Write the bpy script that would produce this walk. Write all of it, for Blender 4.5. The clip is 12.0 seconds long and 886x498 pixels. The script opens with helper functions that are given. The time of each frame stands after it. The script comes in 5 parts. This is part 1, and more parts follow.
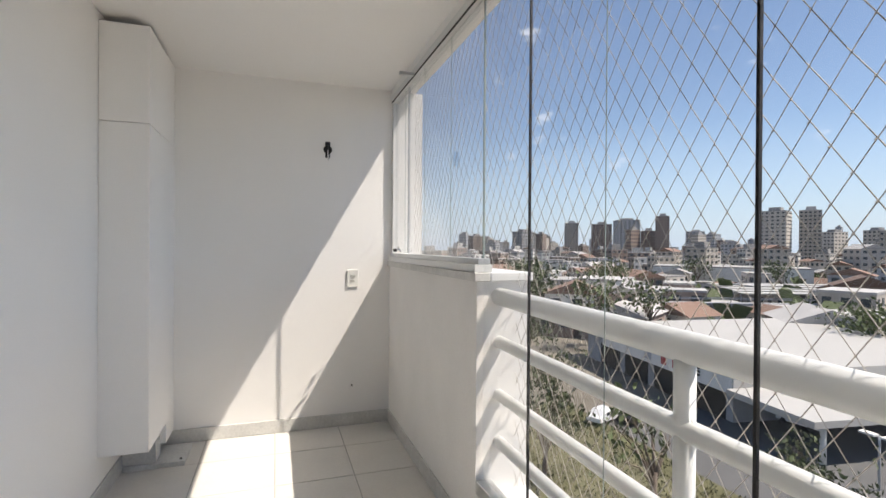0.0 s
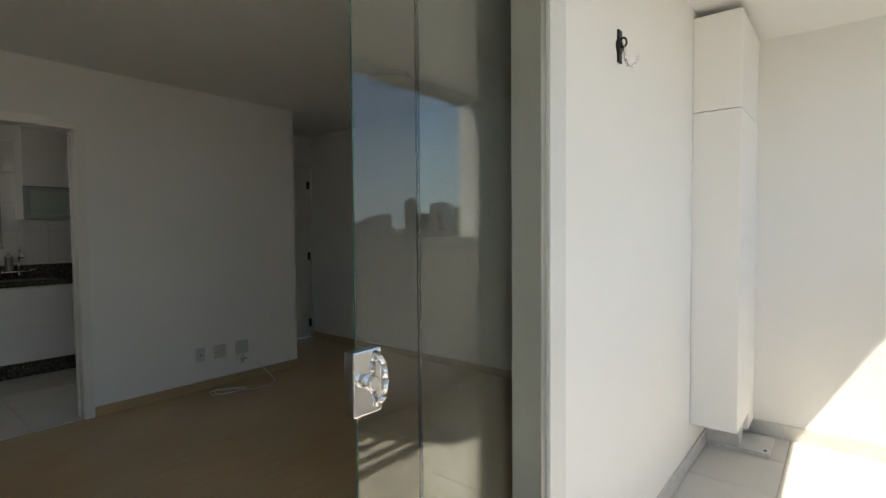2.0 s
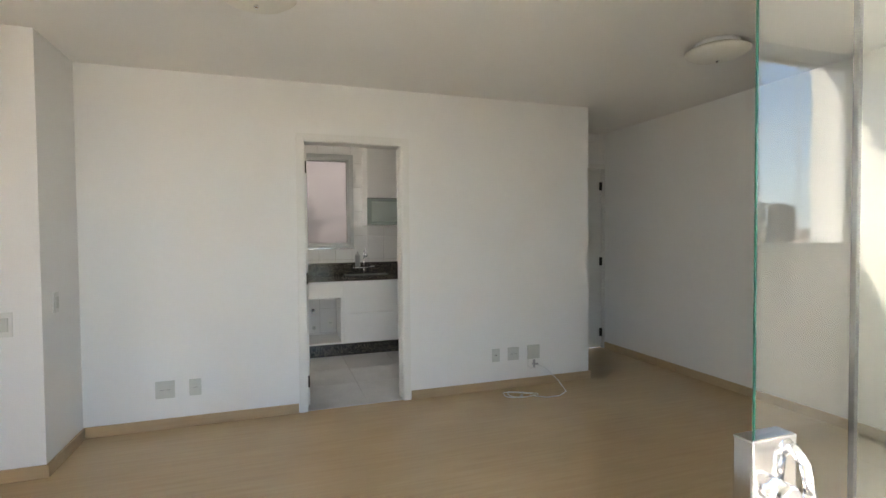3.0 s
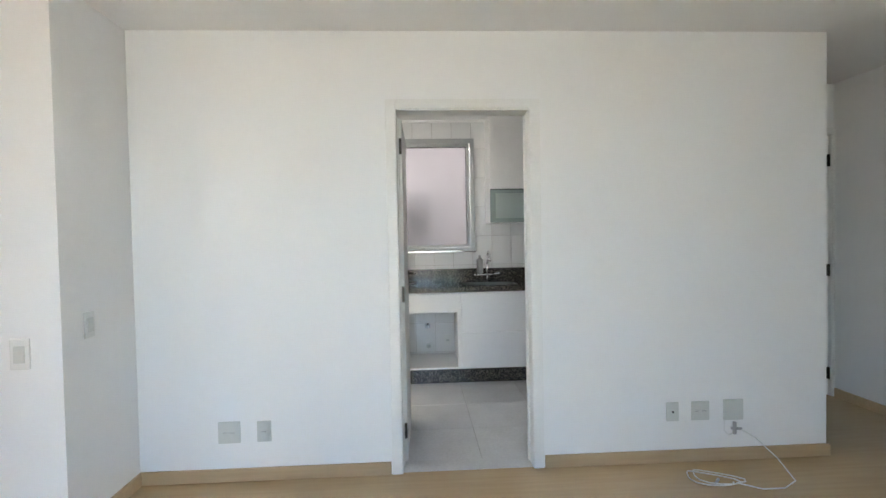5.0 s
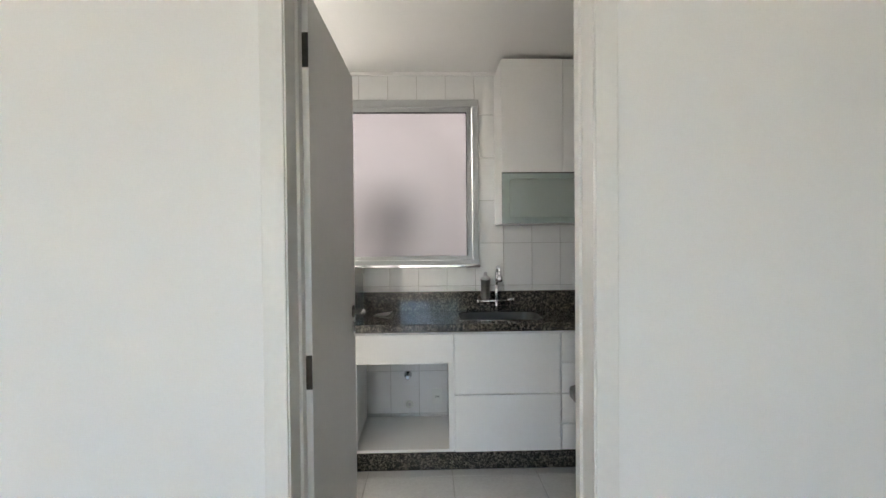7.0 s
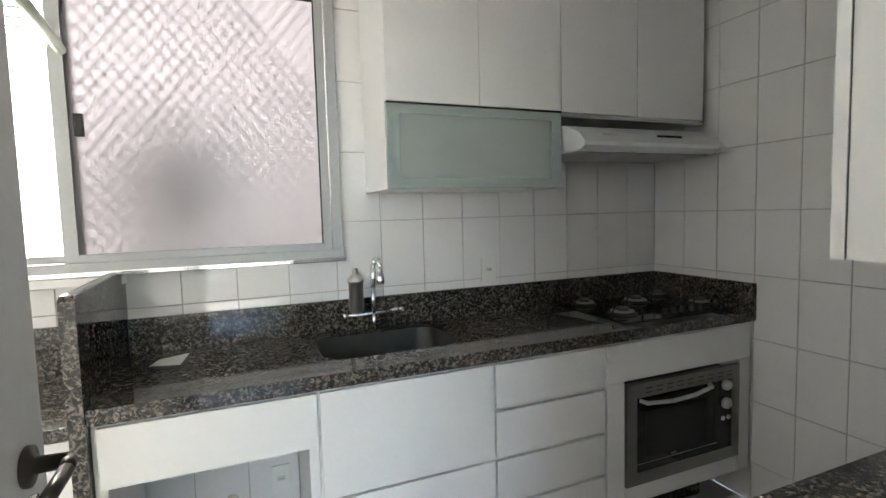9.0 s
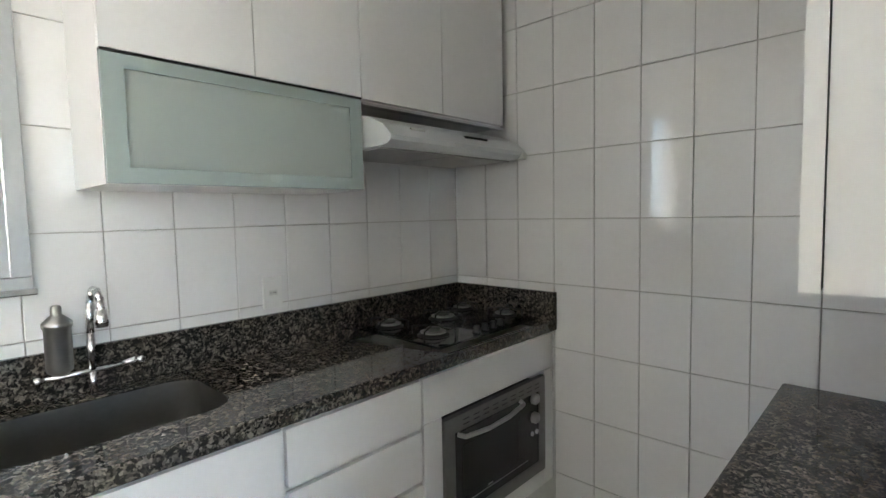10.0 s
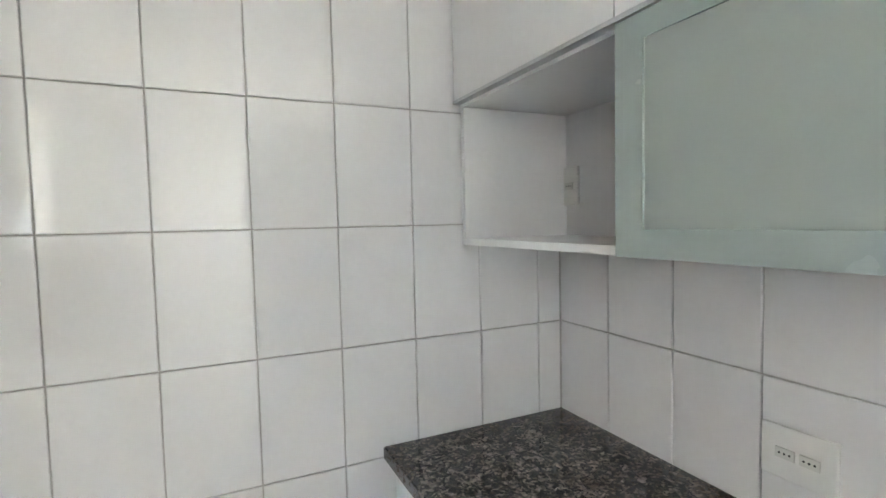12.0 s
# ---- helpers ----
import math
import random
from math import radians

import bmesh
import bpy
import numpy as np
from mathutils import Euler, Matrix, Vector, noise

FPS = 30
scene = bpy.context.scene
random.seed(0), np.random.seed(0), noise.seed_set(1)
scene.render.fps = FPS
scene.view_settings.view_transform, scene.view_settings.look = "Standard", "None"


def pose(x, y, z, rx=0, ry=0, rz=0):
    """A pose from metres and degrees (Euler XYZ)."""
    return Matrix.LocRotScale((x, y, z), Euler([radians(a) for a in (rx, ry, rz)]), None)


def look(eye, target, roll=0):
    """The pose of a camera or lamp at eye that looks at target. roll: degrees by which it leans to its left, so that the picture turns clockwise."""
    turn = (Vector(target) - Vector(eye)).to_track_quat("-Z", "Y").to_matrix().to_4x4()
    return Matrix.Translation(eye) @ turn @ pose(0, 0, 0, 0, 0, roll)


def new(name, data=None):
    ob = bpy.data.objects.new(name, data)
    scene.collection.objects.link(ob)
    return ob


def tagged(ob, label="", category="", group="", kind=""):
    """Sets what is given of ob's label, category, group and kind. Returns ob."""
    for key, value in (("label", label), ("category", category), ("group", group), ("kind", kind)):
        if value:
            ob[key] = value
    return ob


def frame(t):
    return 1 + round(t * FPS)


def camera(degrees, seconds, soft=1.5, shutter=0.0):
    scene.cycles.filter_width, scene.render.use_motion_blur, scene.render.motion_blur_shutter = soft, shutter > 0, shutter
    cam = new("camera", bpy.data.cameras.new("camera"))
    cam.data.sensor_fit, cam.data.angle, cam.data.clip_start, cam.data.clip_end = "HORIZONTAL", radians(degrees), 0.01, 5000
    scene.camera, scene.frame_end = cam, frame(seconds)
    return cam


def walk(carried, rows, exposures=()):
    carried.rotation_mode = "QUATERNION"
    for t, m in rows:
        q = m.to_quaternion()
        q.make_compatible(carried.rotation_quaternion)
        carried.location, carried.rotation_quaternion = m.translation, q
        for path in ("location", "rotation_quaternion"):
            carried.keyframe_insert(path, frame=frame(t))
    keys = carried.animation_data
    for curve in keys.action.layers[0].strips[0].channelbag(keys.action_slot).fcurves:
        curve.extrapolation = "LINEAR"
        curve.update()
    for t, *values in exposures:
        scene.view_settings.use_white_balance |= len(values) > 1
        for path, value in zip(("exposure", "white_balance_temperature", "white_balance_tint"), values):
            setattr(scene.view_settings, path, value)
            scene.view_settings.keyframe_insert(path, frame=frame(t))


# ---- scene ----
cam = camera(84.0, 12.0)
PATH = [
    (0, (0.467, -0.131, 1.363), (1.111, 1.763, 1.354), 0.4),
    (0.5, (0.411, -0.249, 1.364), (0.644, 1.737, 1.317), 0.2),
    (1, (0.368, -0.289, 1.362), (0.172, 1.7, 1.288), -0.1),
    (1.5, (0.294, -0.275, 1.355), (-0.418, 1.592, 1.273), -0.5),
    (2, (0.258, -0.171, 1.373), (-1.005, 1.378, 1.295), -0.5),
    (2.5, (0.126, -0.137, 1.382), (-1.53, 0.982, 1.307), -0.6),
    (3, (-0.065, -0.074, 1.382), (-1.958, 0.57, 1.326), -0.5),
    (3.5, (-0.217, 0.033, 1.363), (-2.207, 0.23, 1.331), -0.8),
    (5.5, (-1.606, 0.294, 1.402), (-3.602, 0.396, 1.349), -1.1),
    (6, (-2.025, 0.352, 1.407), (-4.022, 0.453, 1.367), -1.0),
    (6.5, (-2.418, 0.475, 1.409), (-4.417, 0.526, 1.377), -0.5),
    (8.5, (-3.854, 0.523, 1.392), (-5.815, 0.903, 1.277), -1.1),
    (9, (-4.114, 0.444, 1.418), (-5.958, 1.203, 1.269), -1.6),
    (9.5, (-4.253, 0.506, 1.414), (-5.908, 1.618, 1.256), -1.2),
    (10, (-4.484, 0.645, 1.418), (-5.851, 2.098, 1.278), -1.2),
    (10.5, (-4.72, 0.768, 1.41), (-5.704, 2.506, 1.31), -1.1),
    (11, (-4.952, 0.896, 1.416), (-5.454, 2.83, 1.32), -1.3),
    (11.5, (-5.094, 1.176, 1.401), (-4.974, 3.17, 1.301), -1.4),
    (12, (-5.146, 1.436, 1.396), (-4.301, 3.246, 1.286), -1.3),
]
EXPOSURES = [(0.0, 0.65, 6950, 13), (1.5, 0.75, 7000, 12), (2.0, 1.25, 7400, 8), (2.5, 2.5, 8700, 12), (3.0, 3.2, 7400, 12), (3.5, 3.8, 6600, 11), (5.5, 3.65, 6600, 10), (6.5, 3.6, 6950, 11), (8.5, 4.0, 6700, 9), (9.5, 4.3, 6700, 9), (10.0, 4.6, 6650, 9), (10.5, 5.4, 6550, 9), (12.0, 5.5, 6550, 9)]
walk(cam, [(t, look(eye, target, roll)) for t, eye, target, roll in PATH], EXPOSURES)

# ---- light ----
SUN_WAY = Vector((1.0, -0.52, 1.75)).normalized()
world = bpy.data.worlds.new("sky")
scene.world = world
world.use_nodes = True
wn, wl = world.node_tree.nodes, world.node_tree.links
sky = wn.new("ShaderNodeTexSky")
sky.sky_type, sky.sun_disc = "NISHITA", False
sky.sun_elevation = math.asin(SUN_WAY.z)
sky.sun_rotation = math.atan2(SUN_WAY.x, SUN_WAY.y)
sky.altitude, sky.air_density, sky.dust_density, sky.ozone_density = 900.0, 1.0, 0.6, 2.0
coord = wn.new("ShaderNodeTexCoord")
stretch = wn.new("ShaderNodeMapping")
stretch.inputs["Scale"].default_value = (3.0, 3.0, 6.0)
cloud = wn.new("ShaderNodeTexNoise")
cloud.inputs["Scale"].default_value, cloud.inputs["Detail"].default_value = 2.6, 8.0
ramp = wn.new("ShaderNodeValToRGB")
ramp.color_ramp.elements[0].position, ramp.color_ramp.elements[1].position = 0.66, 0.80
mixer = wn.new("ShaderNodeMixRGB")
mixer.inputs["Color2"].default_value = (9.0, 9.2, 9.6, 1)
wl.new(coord.outputs["Generated"], stretch.inputs["Vector"])
wl.new(stretch.outputs["Vector"], cloud.inputs["Vector"])
wl.new(cloud.outputs["Fac"], ramp.inputs["Fac"])
wl.new(ramp.outputs["Color"], mixer.inputs["Fac"])
wl.new(sky.outputs["Color"], mixer.inputs["Color1"])
up = wn.new("ShaderNodeSeparateXYZ")
haze_share = wn.new("ShaderNodeMapRange")
haze_share.inputs["From Min"].default_value, haze_share.inputs["From Max"].default_value = 0.0, 0.22
haze_share.inputs["To Min"].default_value, haze_share.inputs["To Max"].default_value = 0.85, 0.0
haze = wn.new("ShaderNodeMixRGB")
haze.inputs["Color2"].default_value = (3.6, 4.7, 6.3, 1)
wl.new(coord.outputs["Generated"], up.inputs["Vector"])
wl.new(up.outputs["Z"], haze_share.inputs["Value"])
wl.new(haze_share.outputs["Result"], haze.inputs["Fac"])
wl.new(mixer.outputs["Color"], haze.inputs["Color1"])
wl.new(haze.outputs["Color"], wn["Background"].inputs["Color"])
wn["Background"].inputs["Strength"].default_value = 0.10

sun = new("sun", bpy.data.lights.new("sun", "SUN"))
sun.data.energy, sun.data.angle, sun.data.color = 4.6, radians(0.5), (1.0, 0.95, 0.88)
sun.matrix_world = look(SUN_WAY * 50, (0, 0, 0))


def window_light(name, place, target, w, h, watts):
    ob = new(name, bpy.data.lights.new(name, "AREA"))
    ob.data.shape, ob.data.size, ob.data.size_y, ob.data.energy = "RECTANGLE", w, h, watts
    ob.data.color = (1.0, 0.975, 0.94)
    ob.matrix_world = look(place, target)
    return ob


# area lamp added outside the kitchen window in place of its daylight
window_light("window_daylight", (-7.5, 0.0, 2.1), (-6.2, 0.0, 1.8), 1.3, 1.0, 20)


# ---- materials ----
def mat(name, color, rough=0.5, metal=0.0, vary=0.06, scale=6.0, bump=0.0, fine=60.0, spread=0.0, coat=0.0):
    """A painted, stone, metal or plastic surface with variation at two scales and fine relief."""
    m = bpy.data.materials.new(name)
    m.use_nodes = True
    n, l = m.node_tree.nodes, m.node_tree.links
    b = n["Principled BSDF"]
    b.inputs["Roughness"].default_value, b.inputs["Metallic"].default_value = rough, metal
    b.inputs["Coat Weight"].default_value = coat
    tc = n.new("ShaderNodeTexCoord")
    big, small = n.new("ShaderNodeTexNoise"), n.new("ShaderNodeTexNoise")
    big.inputs["Scale"].default_value, big.inputs["Detail"].default_value = scale, 5.0
    small.inputs["Scale"].default_value, small.inputs["Detail"].default_value = fine, 3.0
    add = n.new("ShaderNodeMath")
    add.operation = "ADD"
    for t in (big, small):
        l.new(tc.outputs["Object"], t.inputs["Vector"])
    l.new(big.outputs["Fac"], add.inputs[0])
    l.new(small.outputs["Fac"], add.inputs[1])
    r = n.new("ShaderNodeMapRange")
    r.inputs["From Min"].default_value, r.inputs["From Max"].default_value = 0.6, 1.4
    r.inputs["To Min"].default_value, r.inputs["To Max"].default_value = 1 - vary, 1 + vary
    l.new(add.outputs[0], r.inputs["Value"])
    src = r.outputs["Result"]
    if spread:
        info = n.new("ShaderNodeObjectInfo")
        rr = n.new("ShaderNodeMapRange")
        rr.inputs["To Min"].default_value, rr.inputs["To Max"].default_value = 1 - spread, 1 + spread
        mul = n.new("ShaderNodeMath")
        mul.operation = "MULTIPLY"
        l.new(info.outputs["Random"], rr.inputs["Value"])
        l.new(rr.outputs["Result"], mul.inputs[0])
        l.new(src, mul.inputs[1])
        src = mul.outputs[0]
    hsv = n.new("ShaderNodeHueSaturation")
    hsv.inputs["Color"].default_value = (*color, 1)
    l.new(src, hsv.inputs["Value"])
    l.new(hsv.outputs["Color"], b.inputs["Base Color"])
    rv = n.new("ShaderNodeMapRange")
    rv.inputs["To Min"].default_value, rv.inputs["To Max"].default_value = max(0.0, rough - 0.06), min(1.0, rough + 0.06)
    l.new(big.outputs["Fac"], rv.inputs["Value"])
    l.new(rv.outputs["Result"], b.inputs["Roughness"])
    if bump:
        bp = n.new("ShaderNodeBump")
        bp.inputs["Strength"].default_value, bp.inputs["Distance"].default_value = bump, 0.004
        l.new(add.outputs[0], bp.inputs["Height"])
        l.new(bp.outputs["Normal"], b.inputs["Normal"])
    return m


def granite_mat():
    m = bpy.data.materials.new("black_brown_granite")
    m.use_nodes = True
    n, l = m.node_tree.nodes, m.node_tree.links
    b = n["Principled BSDF"]
    b.inputs["Roughness"].default_value = 0.07
    tc = n.new("ShaderNodeTexCoord")
    v = n.new("ShaderNodeTexVoronoi")
    v.inputs["Scale"].default_value = 150.0
    nz = n.new("ShaderNodeTexNoise")
    nz.inputs["Scale"].default_value, nz.inputs["Detail"].default_value = 55.0, 6.0
    mixv = n.new("ShaderNodeMixRGB")
    mixv.inputs["Fac"].default_value = 0.5
    l.new(tc.outputs["Object"], nz.inputs["Vector"])
    warp = n.new("ShaderNodeMixRGB")
    warp.blend_type, warp.inputs["Fac"].default_value = "ADD", 0.03
    l.new(tc.outputs["Object"], warp.inputs["Color1"])
    l.new(nz.outputs["Color"], warp.inputs["Color2"])
    l.new(warp.outputs["Color"], v.inputs["Vector"])
    l.new(v.outputs["Color"], mixv.inputs["Color1"])
    l.new(nz.outputs["Fac"], mixv.inputs["Color2"])
    bw = n.new("ShaderNodeRGBToBW")
    l.new(mixv.outputs["Color"], bw.inputs["Color"])
    r = n.new("ShaderNodeValToRGB")
    e = r.color_ramp.elements
    e[0].position, e[0].color = 0.42, (0.016, 0.015, 0.014, 1)
    e[1].position, e[1].color = 0.68, (0.20, 0.178, 0.15, 1)
    mid = e.new(0.53)
    mid.color = (0.056, 0.049, 0.042, 1)
    l.new(bw.outputs["Val"], r.inputs["Fac"])
    l.new(r.outputs["Color"], b.inputs["Base Color"])
    return m


def wood_mat(name, dark, light, rough, along="y", planks=None):
    m = bpy.data.materials.new(name)
    m.use_nodes = True
    n, l = m.node_tree.nodes, m.node_tree.links
    b = n["Principled BSDF"]
    b.inputs["Roughness"].default_value = rough
    tc, mp = n.new("ShaderNodeTexCoord"), n.new("ShaderNodeMapping")
    mp.inputs["Scale"].default_value = (18, 1.1, 18) if along == "y" else (1.1, 18, 18)
    nz = n.new("ShaderNodeTexNoise")
    nz.inputs["Scale"].default_value, nz.inputs["Detail"].default_value = 2.2, 8.0
    l.new(tc.outputs["Object"], mp.inputs["Vector"])
    l.new(mp.outputs["Vector"], nz.inputs["Vector"])
    big = n.new("ShaderNodeTexNoise")
    big.inputs["Scale"].default_value = 1.3
    l.new(tc.outputs["Object"], big.inputs["Vector"])
    mx = n.new("ShaderNodeMath")
    mx.operation = "ADD"
    l.new(nz.outputs["Fac"], mx.inputs[0])
    l.new(big.outputs["Fac"], mx.inputs[1])
    r = n.new("ShaderNodeValToRGB")
    e = r.color_ramp.elements
    e[0].position, e[0].color = 0.75, (*dark, 1)
    e[1].position, e[1].color = 1.25, (*light, 1)
    hf = n.new("ShaderNodeMapRange")
    hf.inputs["From Max"].default_value = 2.0
    hf.inputs["To Max"].default_value = 2.0
    l.new(mx.outputs[0], hf.inputs["Value"])
    l.new(hf.outputs["Result"], r.inputs["Fac"])
    e[0].position, e[1].position = 0.3, 1.0
    half = n.new("ShaderNodeMath")
    half.operation = "MULTIPLY"
    half.inputs[1].default_value = 0.62
    l.new(mx.outputs[0], half.inputs[0])
    l.new(half.outputs[0], r.inputs["Fac"])
    l.new(r.outputs["Color"], b.inputs["Base Color"])
    bp = n.new("ShaderNodeBump")
    bp.inputs["Strength"].default_value, bp.inputs["Distance"].default_value = 0.08, 0.002
    l.new(nz.outputs["Fac"], bp.inputs["Height"])
    l.new(bp.outputs["Normal"], b.inputs["Normal"])
    return m


def schlick(n, l, f0):
    """Gloss that grows with the angle, the same from both faces of a sheet."""
    lw, pw, ma = n.new("ShaderNodeLayerWeight"), n.new("ShaderNodeMath"), n.new("ShaderNodeMath")
    lw.inputs["Blend"].default_value = 0.5
    pw.operation, ma.operation = "POWER", "MULTIPLY_ADD"
    pw.inputs[1].default_value = 4.5
    ma.inputs[1].default_value, ma.inputs[2].default_value = 0.8, f0
    l.new(lw.outputs["Facing"], pw.inputs[0])
    l.new(pw.outputs[0], ma.inputs[0])
    return ma.outputs[0]


def glass_mat(name, tint, f0=0.03):
    """Clear sheet glass: light goes straight on, gloss grows with the angle."""
    m = bpy.data.materials.new(name)
    m.use_nodes = True
    n, l = m.node_tree.nodes, m.node_tree.links
    n.remove(n["Principled BSDF"])
    clear, gloss, mx = n.new("ShaderNodeBsdfTransparent"), n.new("ShaderNodeBsdfGlossy"), n.new("ShaderNodeMixShader")
    clear.inputs["Color"].default_value = (*tint, 1)
    gloss.inputs["Roughness"].default_value = 0.0
    l.new(schlick(n, l, f0), mx.inputs["Fac"])
    l.new(clear.outputs[0], mx.inputs[1])
    l.new(gloss.outputs[0], mx.inputs[2])
    l.new(mx.outputs[0], n["Material Output"].inputs["Surface"])
    return m


def frosted_mat(name, tint, clear_share, gloss_rough=0.15):
    """Sandblasted glass: scatters the light that falls through it."""
    m = bpy.data.materials.new(name)
    m.use_nodes = True
    n, l = m.node_tree.nodes, m.node_tree.links
    n.remove(n["Principled BSDF"])
    tr, gl, df = n.new("ShaderNodeBsdfTranslucent"), n.new("ShaderNodeBsdfGlossy"), n.new("ShaderNodeBsdfDiffuse")
    m1, m2 = n.new("ShaderNodeMixShader"), n.new("ShaderNodeMixShader")
    tr.inputs["Color"].default_value = df.inputs["Color"].default_value = (*tint, 1)
    gl.inputs["Roughness"].default_value = gloss_rough
    m1.inputs["Fac"].default_value = clear_share
    l.new(df.outputs[0], m1.inputs[1])
    l.new(tr.outputs[0], m1.inputs[2])
    l.new(schlick(n, l, 0.04), m2.inputs["Fac"])
    l.new(m1.outputs[0], m2.inputs[1])
    l.new(gl.outputs[0], m2.inputs[2])
    l.new(m2.outputs[0], n["Material Output"].inputs["Surface"])
    return m


WHITE = mat("white_wall_paint", (0.85, 0.845, 0.83), 0.75, vary=0.025, scale=1.2, bump=0.06, fine=180)
CEIL = mat("white_ceiling_paint", (0.83, 0.82, 0.80), 0.85, vary=0.03, scale=1.0, bump=0.05, fine=150)
ROUGHCAST = mat("white_outside_render", (0.80, 0.79, 0.77), 0.9, vary=0.06, scale=3, bump=0.5, fine=140)
FLOOR = wood_mat("light_oak_laminate", (0.46, 0.32, 0.17), (0.60, 0.45, 0.265), 0.22)
SKIRT = wood_mat("oak_skirting", (0.42, 0.29, 0.16), (0.58, 0.43, 0.26), 0.4)
BTILE = mat("cream_balcony_tile", (0.66, 0.64, 0.60), 0.3, vary=0.05, scale=5, bump=0.03, spread=0.03)
KFLOOR = mat("pale_marble_floor_tile", (0.66, 0.66, 0.65), 0.16, vary=0.10, scale=4, spread=0.03)
GROUT = mat("grey_grout", (0.42, 0.41, 0.39), 0.9, bump=0.2)
STONE = mat("grey_stone_skirting", (0.60, 0.60, 0.58), 0.55, vary=0.15, scale=9, bump=0.1)
WTILE = mat("white_glazed_wall_tile", (0.76, 0.755, 0.745), 0.05, vary=0.02, scale=4, spread=0.012)
WGROUT = mat("wall_tile_grout", (0.47, 0.45, 0.42), 0.9, vary=0.15)
LACQ = mat("white_melamine", (0.78, 0.78, 0.77), 0.32, vary=0.02, scale=2)
LACQD = mat("white_cabinet_inside", (0.72, 0.73, 0.74), 0.5, vary=0.03)
DOORP = mat("cream_door_paint", (0.80, 0.79, 0.76), 0.45, vary=0.03, scale=2, bump=0.03)
ALU = mat("brushed_aluminium", (0.60, 0.61, 0.61), 0.38, 0.75, vary=0.05, scale=12)
ALUW = mat("white_aluminium_profile", (0.70, 0.71, 0.70), 0.4, 0.1, vary=0.03)
JAMBG = mat("grey_green_aluminium_profile", (0.33, 0.34, 0.30), 0.35, 0.3, vary=0.04)
WINALU = mat("grey_anodised_aluminium", (0.40, 0.41, 0.41), 0.5, 0.35, vary=0.05, scale=12)
GASKET = mat("black_rubber_gasket", (0.012, 0.012, 0.014), 0.6)
CHROME = mat("polished_chrome", (0.75, 0.75, 0.76), 0.1, 1.0, vary=0.03)
STEEL = mat("brushed_steel", (0.45, 0.45, 0.45), 0.3, 1.0, vary=0.08, scale=20)
OVENST = mat("grey_oven_steel", (0.20, 0.195, 0.19), 0.35, 0.8, vary=0.05, scale=20)
DARK = mat("dark_iron", (0.03, 0.03, 0.03), 0.45, 0.6, vary=0.2)
SINKM = mat("satin_sink_steel", (0.20, 0.20, 0.19), 0.32, 0.9, vary=0.08, scale=20)
BURNER = mat("dark_burner_steel", (0.16, 0.16, 0.16), 0.35, 0.9, vary=0.15, scale=30)
BRONZE = mat("dark_bronze_hinge", (0.06, 0.05, 0.04), 0.4, 0.8, vary=0.3, scale=20)
BLACKG = mat("black_tempered_glass", (0.008, 0.008, 0.009), 0.04, vary=0.05)
BLACK = mat("matt_black_iron", (0.015, 0.015, 0.015), 0.5, vary=0.1)
PLASTIC = mat("white_switch_plastic", (0.74, 0.74, 0.71), 0.3, vary=0.02)
PLASTG = mat("grey_white_plastic", (0.60, 0.61, 0.57), 0.4, vary=0.03)
HOODP = mat("white_hood_enamel", (0.64, 0.66, 0.66), 0.3, vary=0.02)
HOODF = mat("grey_hood_filter", (0.42, 0.41, 0.39), 0.5, 0.3, vary=0.1, scale=30, bump=0.2)
PAPER = mat("white_paper", (0.8, 0.8, 0.78), 0.8)
GREENP = mat("pale_green_plastic", (0.62, 0.68, 0.52), 0.45)
RAILW = mat("white_rail_enamel", (0.80, 0.81, 0.80), 0.35, vary=0.04, bump=0.05)
ROPE = mat("pale_net_cord", (0.40, 0.37, 0.33), 0.8, vary=0.2, scale=30)
LAMPG = mat("opal_lamp_glass", (0.75, 0.73, 0.66), 0.35, vary=0.03)
MIRROR = mat("silver_mirror", (0.86, 0.90, 0.88), 0.015, 1.0, vary=0.0)
MIRROR.node_tree.nodes["Principled BSDF"].inputs["Roughness"].links and MIRROR.node_tree.links.remove(MIRROR.node_tree.nodes["Principled BSDF"].inputs["Roughness"].links[0])
MIRROR.node_tree.nodes["Principled BSDF"].inputs["Roughness"].default_value = 0.01
EDGE = mat("green_glass_edge", (0.02, 0.10, 0.07), 0.1)
GRANITE = granite_mat()
CLEAR = glass_mat("clear_glass", (0.985, 0.99, 0.99), 0.02)
DOORG = glass_mat("sliding_door_glass", (0.93, 0.955, 0.94), 0.07)
FROST = frosted_mat("frosted_window_glass", (0.25, 0.24, 0.25), 0.9, 0.3)
FROSTC = frosted_mat("frosted_cabinet_glass", (0.60, 0.67, 0.63), 0.45, 0.12)
FROSTF = mat("frosted_glass_rim", (0.34, 0.40, 0.38), 0.25, vary=0.02)
ASPHALT = mat("asphalt", (0.10, 0.10, 0.10), 0.9, vary=0.25, scale=0.15, fine=3)
EARTH = mat("town_ground", (0.17, 0.15, 0.12), 0.95, vary=0.5, scale=0.03, fine=0.3)
GRASS = mat("dry_grass", (0.11, 0.105, 0.05), 0.95, vary=0.5, scale=0.3, fine=4)
ROOFW = mat("white_metal_roof", (0.40, 0.39, 0.37), 0.6, vary=0.1, scale=0.2, fine=2)
ROOFT = mat("red_clay_roof", (0.19, 0.12, 0.09), 0.9, vary=0.3, scale=0.3, fine=3, spread=0.3)
ROOFG = mat("grey_sheet_roof", (0.34, 0.33, 0.32), 0.8, vary=0.25, scale=0.2, fine=2, spread=0.35)
